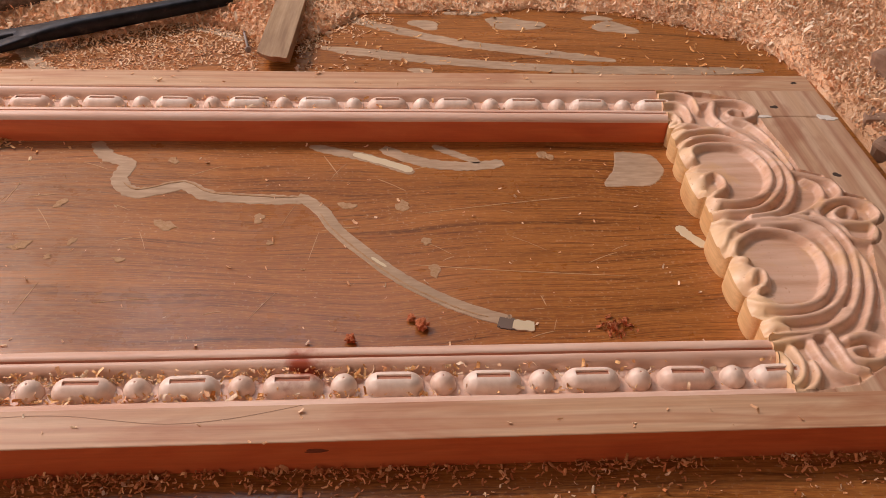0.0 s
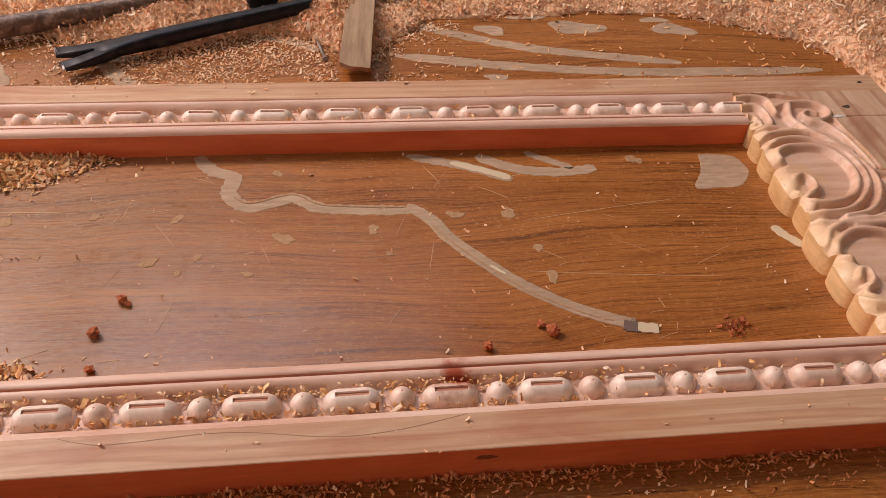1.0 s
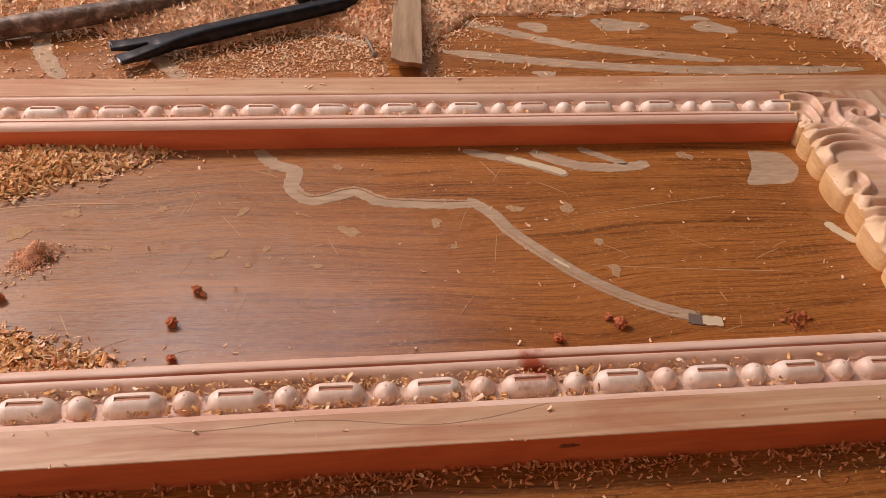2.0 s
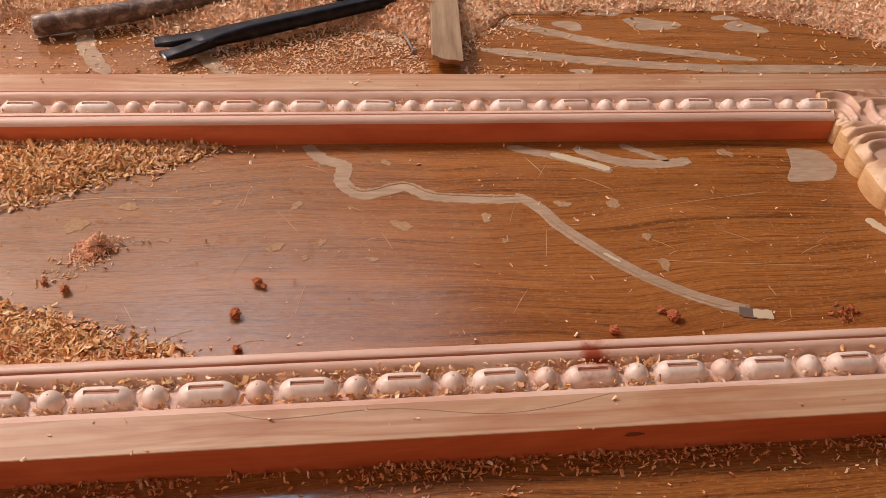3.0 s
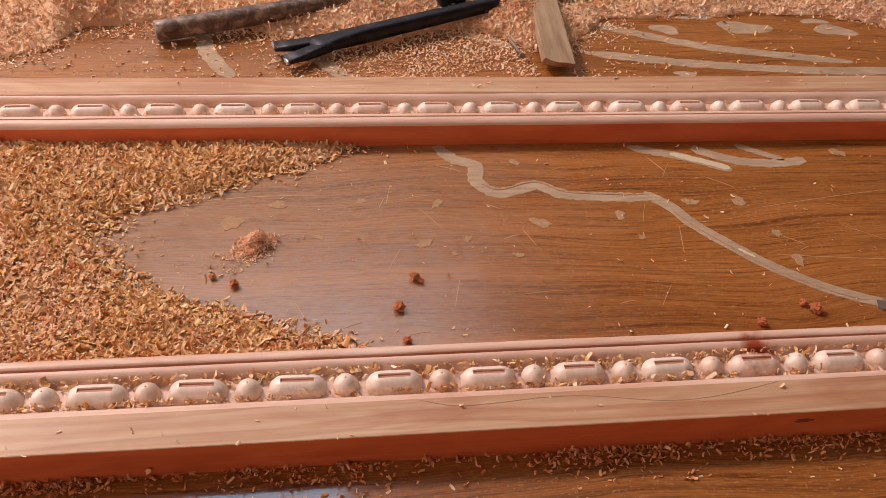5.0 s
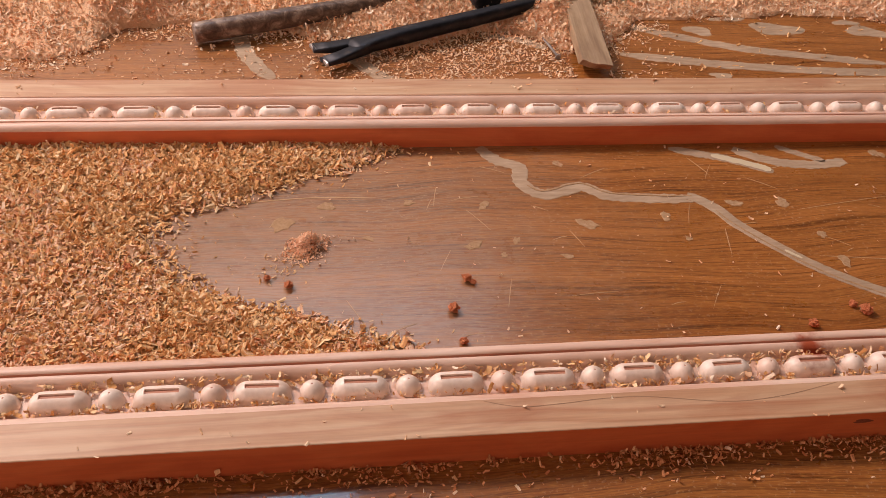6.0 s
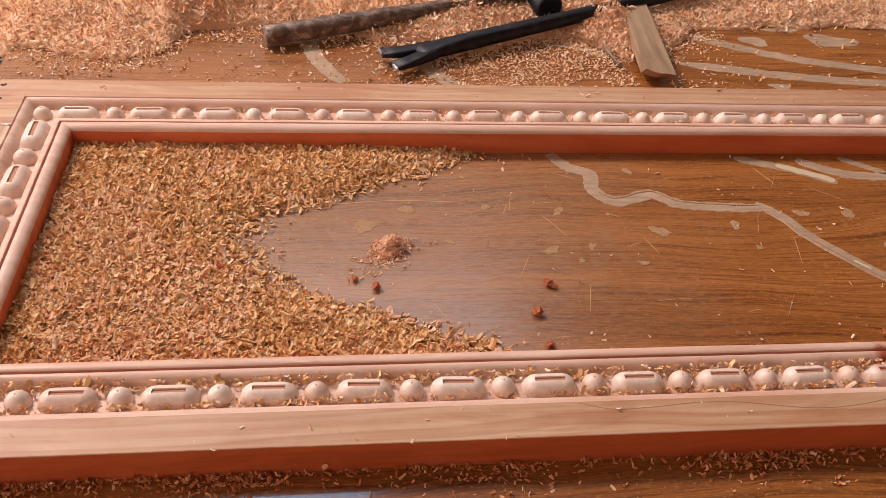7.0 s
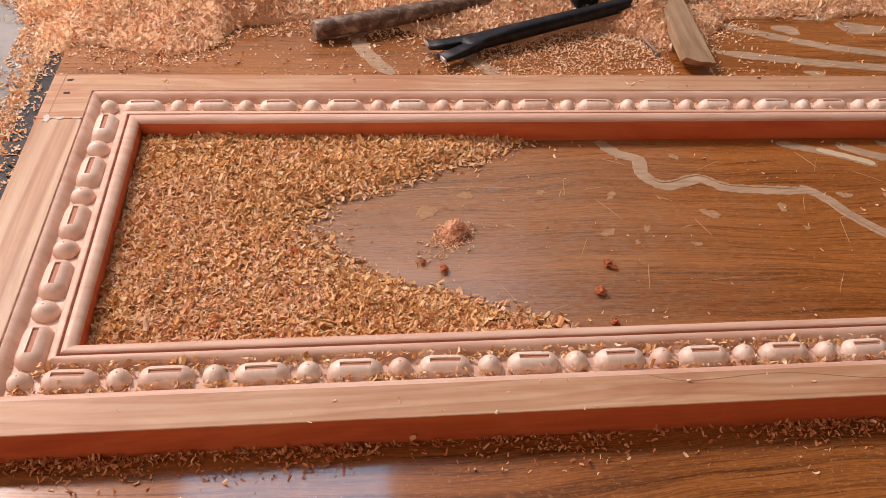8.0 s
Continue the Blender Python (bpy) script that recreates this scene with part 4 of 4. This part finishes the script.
inner_pile = empty("sawdust_pile", "tan heap of coarse wood shavings in the corner of the frame", "sawdust", at=(-0.65, 0.6, 0))
tagged(inner_pile, kind="stuff")


def under(ob, parent):
    ob.parent = parent
    ob.matrix_parent_inverse = parent.matrix_basis.inverted()
    return ob


under(part("dust_bed", bed("dust_bed", -0.799, -0.30, 0.4225, 0.7705, 0.003, pile_height, M_BED_TAN)), inner_pile)["kind"] = "stuff"
r = np.random.RandomState(8)
P = np.stack([r.uniform(-0.798, -0.24, 76000), r.uniform(0.423, 0.770, 76000)], 1)
d = pile_depth(P[:, 0], P[:, 1])
chance = np.clip((d + 0.045) / 0.055, 0, 1) ** 2.2 * 0.5
P = P[r.rand(len(P)) < np.where(d > 0.02, 0.75, chance)]
Z = np.maximum(pile_height(P[:, 0], P[:, 1]), 0.0002) + r.uniform(0, 0.002, len(P))
pick = r.rand(len(P)) < 0.08 + 0.40 * (rough_noise(P[:, 0], P[:, 1], 11, 59) + 0.5 * np.clip(-0.6 - P[:, 0], 0, 0.2) > 0.55)
under(part("shavings", flakes("shavings", np.c_[P, Z][~pick], 0.0050, 9, M_FLAKE_TAN, 0.46)), inner_pile)["kind"] = "stuff"
under(part("shavings", flakes("shavings", np.c_[P, Z][pick], 0.0048, 10, M_FLAKE_ORANGE, 0.48)), inner_pile)["kind"] = "stuff"

EDGE_X = [-1.7, -1.0, -0.975, -0.93, -0.87, -0.80, -0.735, -0.70, -0.64, -0.60, -0.53, -0.498, -0.42, -0.381, -0.318, -0.263, -0.222, -0.163, -0.12, -0.10, -0.08, -0.01, 0.02, 0.05, 0.12, 0.229, 0.40, 0.52, 0.60, 0.640, 0.655, 0.70, 1.7]
EDGE_Y = [1.16, 1.12, 1.03, 1.02, 0.995, 0.982, 1.01, 1.072, 1.075, 1.085, 1.088, 1.058, 1.046, 1.040, 1.015, 1.034, 1.050, 1.056, 1.048, 1.027, 1.012, 1.024, 1.055, 1.092, 1.112, 1.120, 1.120, 1.082, 1.03, 0.965, 0.90, 0.50, 0.30]


def heap_depth(x, y):
    ragged = 0.035 * (rough_noise(x, y, 16, 51) - 0.5)
    reach = 0.95 - np.hypot((x - 0.05) / 1.15, (y - 0.95) / 0.85) + 0.5 * (rough_noise(x, y, 4, 55) - 0.5)
    return np.minimum(y - np.interp(x, EDGE_X, EDGE_Y) + ragged, reach)


TUFTS = [(-0.70, 1.125, 0.07, 0.05, 0.028), (-0.33, 1.115, 0.12, 0.05, 0.016), (-0.10, 1.10, 0.06, 0.05, 0.016)]  # fluffier mounds: x, y, spread, height


def heap_height(x, y):
    d = heap_depth(x, y)
    rise = 0.030 * (1 - np.exp(-np.maximum(d, 0) / 0.12)) * (0.55 + 0.9 * rough_noise(x, y, 7, 61)) + np.where(d > 0, 0.012 * (rough_noise(x, y, 26, 71) - 0.4), 0)
    for cx, cy, wx, wy, h in TUFTS:
        rise = rise + h * np.exp(-(((x - cx) / wx) ** 2) - ((y - cy) / wy) ** 2) * (0.6 + 0.8 * rough_noise(x, y, 30, 63)) * (d > 0)
    low = np.clip((np.abs(x + 0.137) - 0.797) / 0.03, 0, 1)
    return np.where(d > 0, np.maximum(rise, 0.0006), -0.05) + low * np.where(x > 0, -0.010, -0.017)


heap = empty("sawdust_heap", "pinkish fluffy sawdust heaped over the far edge of the board and floor", "sawdust", at=(0, 1.2, 0))
tagged(heap, kind="stuff")
under(part("dust_bed", bed("dust_bed", -1.4, 1.5, 0.45, 2.1, 0.008, heap_height, M_BED_PINK, FLOOR_Z)), heap)["kind"] = "stuff"
r = np.random.RandomState(12)
P = np.stack([r.uniform(-1.15, 0.95, 225000), r.uniform(0.62, 1.42, 225000)], 1)
d = heap_depth(P[:, 0], P[:, 1])
P = P[(d > -0.004) & (r.rand(len(P)) < 0.5) & ~((P[:, 0] < -0.936) & (P[:, 1] < 1.0))]
Z = np.maximum(heap_height(P[:, 0], P[:, 1]), FLOOR_Z) + r.uniform(-0.001, 0.003, len(P))
mound = np.exp(-(((P[:, 0] + 0.70) / 0.07) ** 2) - ((P[:, 1] - 1.125) / 0.05) ** 2)
warm = r.rand(len(P)) < 0.12 + 0.30 * (rough_noise(P[:, 0], P[:, 1], 9, 57) > 0.56) + 0.9 * mound
under(part("shavings", flakes("shavings", np.c_[P, Z][~warm], 0.0046, 13, M_FLAKE_PINK, 0.6, 0.35)), heap)["kind"] = "stuff"
under(part("shavings", flakes("shavings", np.c_[P, Z][warm], 0.0048, 19, M_FLAKE_ORANGE, 0.6, 0.35)), heap)["kind"] = "stuff"


r = np.random.RandomState(27)
P = np.stack([r.uniform(-1.12, 0.92, 95000), r.uniform(0.66, 1.34, 95000)], 1)
d = heap_depth(P[:, 0], P[:, 1])
tuft = rough_noise(P[:, 0], P[:, 1], 8, 67)
P = P[(d > -0.012) & (r.rand(len(P)) < 0.18 + 0.75 * np.clip((tuft - 0.42) / 0.12, 0, 1)) & ~((P[:, 0] < -0.936) & (P[:, 1] < 1.0))]
Z = np.maximum(heap_height(P[:, 0], P[:, 1]), FLOOR_Z) + r.uniform(0.0, 0.005, len(P))
Z = np.where((np.abs(P[:, 0] + 0.137) < 0.797), np.maximum(Z, 0.0003), Z)
glow = sum(np.exp(-(((P[:, 0] - cx) / wx) ** 2) - ((P[:, 1] - cy) / wy) ** 2) for cx, cy, wx, wy, h in TUFTS)
warm = r.rand(len(P)) < 0.08 + 0.35 * np.clip((rough_noise(P[:, 0], P[:, 1], 7, 57) - 0.50) / 0.1, 0, 1) + 0.6 * glow
under(part("curled_shavings", curls("curled_shavings", np.c_[P, Z][~warm], 0.0076, 28, M_FLAKE_PINK, 0.22)), heap)["kind"] = "stuff"
under(part("curled_shavings", curls("curled_shavings", np.c_[P, Z][warm], 0.0080, 29, M_FLAKE_ORANGE, 0.22)), heap)["kind"] = "stuff"


def scatter(name, count, xr, yr, zfun, length, seed, mat, weight, label, tilt=0.45, curl=0.35):
    r = np.random.RandomState(seed)
    P = np.stack([r.uniform(*xr, count), r.uniform(*yr, count)], 1)
    P = P[r.rand(count) < weight(P[:, 0], P[:, 1])]
    ob = part(name, flakes(name, np.c_[P, zfun(P[:, 0], P[:, 1])], length, seed, mat, tilt, curl))
    return tagged(ob, label, "sawdust", kind="stuff")


flat0 = lambda x, y: 0 * x + 0.0002
scatter("scattered_shavings", 17000, (-0.93, 0.10), (0.875, 1.09), flat0, 0.0037, 14, M_FLAKE_PINK,
        lambda x, y: ~((abs(x + 0.055) < 0.024) & (y < 1.0)) * np.clip(0.06 + 1.0 * np.exp(-((x + 0.20) / 0.19) ** 2) * (rough_noise(x, y, 14, 81) > 0.40) + 0.5 * (heap_depth(x, y) > -0.04) + 0.03 * (x < -0.5), 0, 1), "loose tan shavings strewn over the laminate behind the frame")
scatter("scattered_shavings", 500, (0.06, 0.66), (0.875, 1.1), flat0, 0.0055, 15, M_FLAKE_TAN, lambda x, y: 0 * x + 0.5, "few loose shavings on bare laminate")
scatter("scattered_shavings", 11000, (-0.62, -0.22), (0.43, 0.765), flat0, 0.0036, 18, M_FLAKE_TAN,
        lambda x, y: 0.36 * np.exp(np.minimum(pile_depth(x, y), 0) / 0.028) * (rough_noise(x, y, 30, 93) > 0.5), "stray tan shavings round the edge of the heap")
scatter("scattered_shavings", 330, (-0.62, 0.39), (0.43, 0.765), flat0, 0.0032, 16, M_FLAKE_PINK, lambda x, y: 0.55 + 0 * x, "few pale shavings on the laminate inside the frame")
r = np.random.RandomState(17)
P = np.stack([r.uniform(-0.93, 0.64, 26000), 0.3220 - r.exponential(0.009, 26000)], 1)
clot = rough_noise(P[:, 0], P[:, 1], 17, 91)
P = P[(P[:, 1] > 0.16) & (r.rand(len(P)) < np.interp(P[:, 0], [-0.6, -0.1, 0.3, 0.6], [0.22, 0.18, 0.11, 0.08]) * np.clip((clot - 0.30) / 0.2, 0.12, 1) * np.where(P[:, 1] < 0.285, np.interp(P[:, 0], [-0.4, 0.1, 0.4], [0.65, 0.4, 0.12]), 1))]
Z = 0.0002 + r.uniform(0, 0.003, len(P)) * np.clip((P[:, 1] - 0.298) / 0.02, 0, 1)
# nearly all flakes close to the rail take the shadow-red colour
pale = r.rand(len(P)) < np.where(P[:, 1] > 0.298, 0.04, 0.45)
curled = r.rand(len(P)) < 0.45
for sel, mt, sd in ((pale, M_FLAKE_PINK, 171), (~pale, M_FLAKE_SHADE, 173)):
    near_label = "loose curled shavings along the near side of the frame"
    tagged(part("scattered_shavings", curls("scattered_shavings", np.c_[P, Z][sel & curled], 0.0042, sd, mt, 0.34, 1.8)), near_label, "sawdust", kind="stuff")
    tagged(part("scattered_shavings", flakes("scattered_shavings", np.c_[P, Z][sel & ~curled], 0.0034, sd + 1, mt, 0.6, 0.3)), near_label, "sawdust", kind="stuff")


def channel(count, x0, x1, y0, away, seed, dens, size, label):
    """Shavings caught in the channel of the moulding, on both sides of the beads."""
    r = np.random.RandomState(seed)
    x = r.uniform(x0, x1, count)
    m = np.where(r.rand(count) < 0.62, r.uniform(0.031, 0.0405, count), r.uniform(0.0125, 0.0190, count))
    ok = r.rand(count) < dens * (0.2 + 1.3 * rough_noise(x, m, 14, seed)) * np.interp(x, [0.0, 0.1, 0.3], [1.0, 0.5, 0.06])
    x, m = x[ok], m[ok]
    z = np.where(m > 0.0385, 0.0265, 0.0228) + r.uniform(0, 0.004, len(x))
    place, tan = np.stack([x, y0 + away * m, z], 1), r.rand(len(x)) < 0.6
    for sel, mt in ((tan, M_FLAKE_TAN), (~tan, M_FLAKE_PINK)):
        tagged(part("channel_shavings", curls("channel_shavings", place[sel], size, seed, mt, 0.36, 1.8)), label, "sawdust", kind="stuff")


channel(4200, -0.85, 0.40, MYN, 1, 22, 0.7, 0.0046, "pink shavings caught between the beads of the moulding")
channel(2200, -0.85, 0.40, MYF, -1, 23, 0.55, 0.0038, "fine shavings caught between the far beads")
scatter("scattered_shavings", 70, (-0.9, 0.4), (0.322, 0.356), lambda x, y: 0 * x + TOP + 0.0003, 0.0032, 24, M_FLAKE_PINK, lambda x, y: 0 * x + 0.5, "few crumbs on the planed rail")
scatter("scattered_shavings", 120, (-0.9, 0.5), (0.838, 0.870), lambda x, y: 0 * x + TOP + 0.0003, 0.0034, 25, M_FLAKE_PINK, lambda x, y: 0 * x + 0.5, "few crumbs on the planed rail")
scatter("dust_clump", 9000, (-0.485, -0.41), (0.560, 0.625), lambda x, y: 0.0004 + 0.015 * np.exp(-(((x + 0.443) / 0.012) ** 2 + ((y - 0.595) / 0.010) ** 2)), 0.0026, 26, M_FLAKE_FINE,
        lambda x, y: 1.2 * np.exp(-(((x + 0.447) * 0.8 + (y - 0.591) * 0.6) / 0.016) ** 2 - (((x + 0.447) * -0.6 + (y - 0.591) * 0.8) / 0.011) ** 2), "small orange clump of fine sawdust on laminate")
scatter("scattered_shavings", 900, (-0.51, -0.41), (0.53, 0.61), flat0, 0.0030, 36, M_FLAKE_TAN,
        lambda x, y: 0.5 * np.exp(-((x + 0.468) / 0.018) ** 2 - ((y - 0.566) / 0.016) ** 2), "thin trail of tan shavings below the clump")


# ---- crumbs of red wood ----
def crumb(x, y, r, seed):
    bm = bmesh.new()
    bmesh.ops.create_icosphere(bm, subdivisions=3, radius=1)
    for v in bm.verts:
        p = v.co * 1.9 + Vector((seed * 3.1, seed, 0))
        v.co *= r * (0.78 + 0.55 * noise.noise(p) + 0.25 * noise.noise(p * 2.7))
        v.co.z *= 0.72
    low = min(v.co.z for v in bm.verts)
    for v in bm.verts:
        v.co.z -= low
    ob = part("wood_crumb", bm, mats=[M_CRUMB])
    ob.location = (x, y, 0.0001)
    return tagged(ob, "small dark red lump of compressed wood dust on laminate", "wood crumb", "wood crumbs on the laminate")


for n, (x, y, rr) in enumerate([(-0.288, 0.536, 7), (-0.306, 0.494, 7.5), (-0.302, 0.452, 6), (-0.463, 0.534, 6.5), (-0.484, 0.546, 5), (-0.440, 0.592, 7), (-0.617, 0.566, 7.5), (0.045, 0.455, 7), (0.108, 0.470, 8.5), (0.099, 0.480, 6), (-0.282, 0.531, 4.5)]):
    crumb(x, y, rr * 0.0008, n + 1)
scatter("red_crumbs", 160, (0.268, 0.304), (0.452, 0.484), flat0, 0.0042, 33, M_CRUMB, lambda x, y: 1.3 * np.exp(-(((x - 0.286) / 0.012) ** 2 + ((y - 0.467) / 0.010) ** 2)), "crushed dark red wood crumbs on laminate", 0.8)


# ---- tools and offcuts behind the frame ----
def tube_bm(line, radii, sides=20, squash=None):
    """A closed tube along a line, with a radius for each point."""
    bm = bmesh.new()
    rings = []
    for k, p in enumerate(line):
        p = Vector(p)
        way = (Vector(line[min(k + 1, len(line) - 1)]) - Vector(line[max(k - 1, 0)])).normalized()
        a = way.cross(Vector((0, 0, 1))).normalized()
        b = a.cross(way)
        w, h = radii[k] if isinstance(radii[k], tuple) else (radii[k], radii[k])
        fat = lambda c: math.copysign(abs(c) ** (squash or 1.0), c) if abs(c) > 1e-9 else 0.0
        rings.append([bm.verts.new(p + a * w * fat(math.cos(t)) + b * h * fat(math.sin(t))) for t in np.arange(sides) * math.tau / sides])
    for r0, r1 in zip(rings, rings[1:]):
        for j in range(sides):
            bm.faces.new((r0[j], r0[(j + 1) % sides], r1[(j + 1) % sides], r1[j]))
    bm.faces.new(rings[0][::-1])
    bm.faces.new(rings[-1])
    bmesh.ops.recalc_face_normals(bm, faces=bm.faces)
    for f in bm.faces:
        f.smooth = len(f.verts) == 4
    return bm


def local_line(start, end, steps):
    a, b = Vector(start), Vector(end)
    return [a.lerp(b, s) for s in steps]


hammer = empty("hammer", "hammer with a worn grey-brown handle and dark steel head in sawdust", "hammer", at=(-0.42, 1.09, 0))
H0, H1 = (-0.598, 1.026, 0.016), (-0.205, 1.148, 0.030)
under(part("handle", tube_bm(local_line(H0, H1, [0, 0.006, 0.03, 0.2, 0.4, 0.6, 0.8, 1.0]), [0.0115, 0.0138, 0.0146, 0.0148, 0.0140, 0.0128, 0.0118, 0.0115]), label="worn round wooden handle", mats=[M_HANDLE]), hammer)
hd = (Vector(H1) - Vector(H0)).normalized()
ha = Vector((-hd.y, hd.x, 0)).normalized()
hc = Vector(H1) + hd * 0.012
under(part("head", tube_bm([hc - ha * 0.052, hc - ha * 0.050, hc - ha * 0.030, hc - ha * 0.024, hc + ha * 0.024, hc + ha * 0.06, hc + ha * 0.075], [0.0195, 0.0215, 0.0215, 0.017, 0.017, 0.0125, 0.004]), label="dark steel hammer head", mats=[M_STEEL]), hammer)

bar = empty("pry_bar", "black steel pry bar with a split claw resting on sawdust", "pry bar", at=(-0.3, 1.03, 0))
B0, B1 = Vector((-0.375, 0.990, 0.0165)), Vector((0.10, 1.192, 0.034))
under(part("shaft", tube_bm([B0.lerp(B1, s) for s in (-0.03, 0.0, 0.06, 0.12, 0.5, 0.96, 1.0)], [(0.0165, 0.0050), (0.0165, 0.0075), (0.0135, 0.0100), (0.0116, 0.0112), (0.0100, 0.0100), (0.0096, 0.0096), (0.006, 0.006)], 16, 0.62), label="dark steel shaft", mats=[M_STEEL]), bar)
bd = (B1 - B0).normalized()
bs = Vector((-bd.y, bd.x, 0)).normalized()
for s in (1, -1):
    prong = [B0 + bd * u + bs * s * off + Vector((0, 0, dz)) for u, off, dz in ((0.010, 0.0080, 0.0), (-0.010, 0.0100, -0.0010), (-0.035, 0.0150, -0.0010), (-0.060, 0.0200, 0.0010))]
    claw = under(part("claw", tube_bm(prong, [(0.0085, 0.0070), (0.0092, 0.0066), (0.0098, 0.0052), (0.0104, 0.0032)], 16, 0.4), label="flat flared claw prong with a bright tip", mats=[M_STEEL]), bar)
    tip = prong[-1]
    under(part("tip", tube_bm([tip + bd * 0.002, tip - bd * 0.0006], [(0.0106, 0.0034), (0.0102, 0.0026)], 16, 0.4), mats=[M_BRIGHT]), claw)

batten = box_bm(-0.020, 0.020, 0, 0.42, 0.0110, 0.029, 0.0010)
bmesh.ops.subdivide_edges(batten, edges=[e for e in batten.edges if e.calc_length() > 0.03 and max(v.co.y for v in e.verts) < 0.01], cuts=9)
for v in batten.verts:
    if v.co.y < 0.01:  # the splintered end
        v.co.y += 0.020 * max(0.0, (0.029 - v.co.z) / 0.018) + 0.009 * max(0.0, -v.co.x / 0.02) + 0.005 * noise.noise(Vector((v.co.x * 90, 3.0, 0)))
    v.co.x += 0.0007 * noise.noise(v.co * 60)
ob = part("wood_batten", batten, mats=[M_BATTEN])
ob.matrix_world = pose(-0.058, 0.916, 0.0005, 0, 0, -5)
tagged(ob, "dusty thin wooden batten with a splintered end resting on sawdust", "wood batten")

nail = empty("bent_nail", "old grey steel nail lying in the shavings", "nail", at=(-0.098, 1.0, 0))
nl = [Vector((-0.107, 1.040, 0.004)), Vector((-0.102, 1.018, 0.0045)), Vector((-0.095, 0.985, 0.0035))]
under(part("shank", tube_bm(nl, [0.0009, 0.0019, 0.0019], 8), mats=[M_NAIL]), nail)
under(part("head", tube_bm([nl[-1], nl[-1] + (nl[-1] - nl[-2]).normalized() * 0.0018], [0.0042, 0.0040], 12), mats=[M_NAIL]), nail)


def rubble(x, y, sx, sy, sz, turn, seed):
    bm = box_bm(-sx, sx, -sy, sy, 0, sz, min(sx, sy, sz) * 0.22, 2)
    bmesh.ops.subdivide_edges(bm, edges=[e for e in bm.edges if e.calc_length() > sx * 0.6], cuts=2, use_grid_fill=True)
    for v in bm.verts:
        v.co += Vector((noise.noise(v.co * 40 + Vector((seed, 0, 0))), noise.noise(v.co * 40 + Vector((0, seed, 0))), 0.6 * noise.noise(v.co * 40 + Vector((0, 0, seed))))) * 0.006
    ob = part("brick_piece", bm, mats=[M_STONE])
    ob.matrix_world = pose(x, y, -0.012, 0, 0, turn)
    tagged(ob, "broken dusty brown brick lying in the sawdust", "brick", "broken bricks beside the board")


rubble(0.792, 0.905, 0.055, 0.038, 0.062, 25, 3)
rubble(0.712, 0.810, 0.032, 0.024, 0.030, -20, 5)
rubble(0.700, 0.745, 0.026, 0.030, 0.026, 40, 8)

# flat black strip along the left edge of the board
strip_bm = box_bm(-0.966, -0.937, 0.35, 1.02, FLOOR_Z, FLOOR_Z + 0.006, 0.001)
tagged(part("black_strip", strip_bm, mats=[M_BLACK]), "flat black strip on the floor beside the board", "plastic sheet")
scatter("floor_shavings", 9000, (-1.02, -0.936), (0.6, 1.16), lambda x, y: np.where((x > -0.966) & (y < 1.02), FLOOR_Z + 0.0065, FLOOR_Z + 0.0005), 0.0048, 45, M_FLAKE_PINK,
        lambda x, y: np.clip(np.exp(-((x + 0.980 - 0.02 * (y - 0.8)) / 0.012) ** 2) + 0.10 + (y - 0.98) * 8 * (y > 0.98), 0, 1), "pink shavings strewn on the floor beside the board")
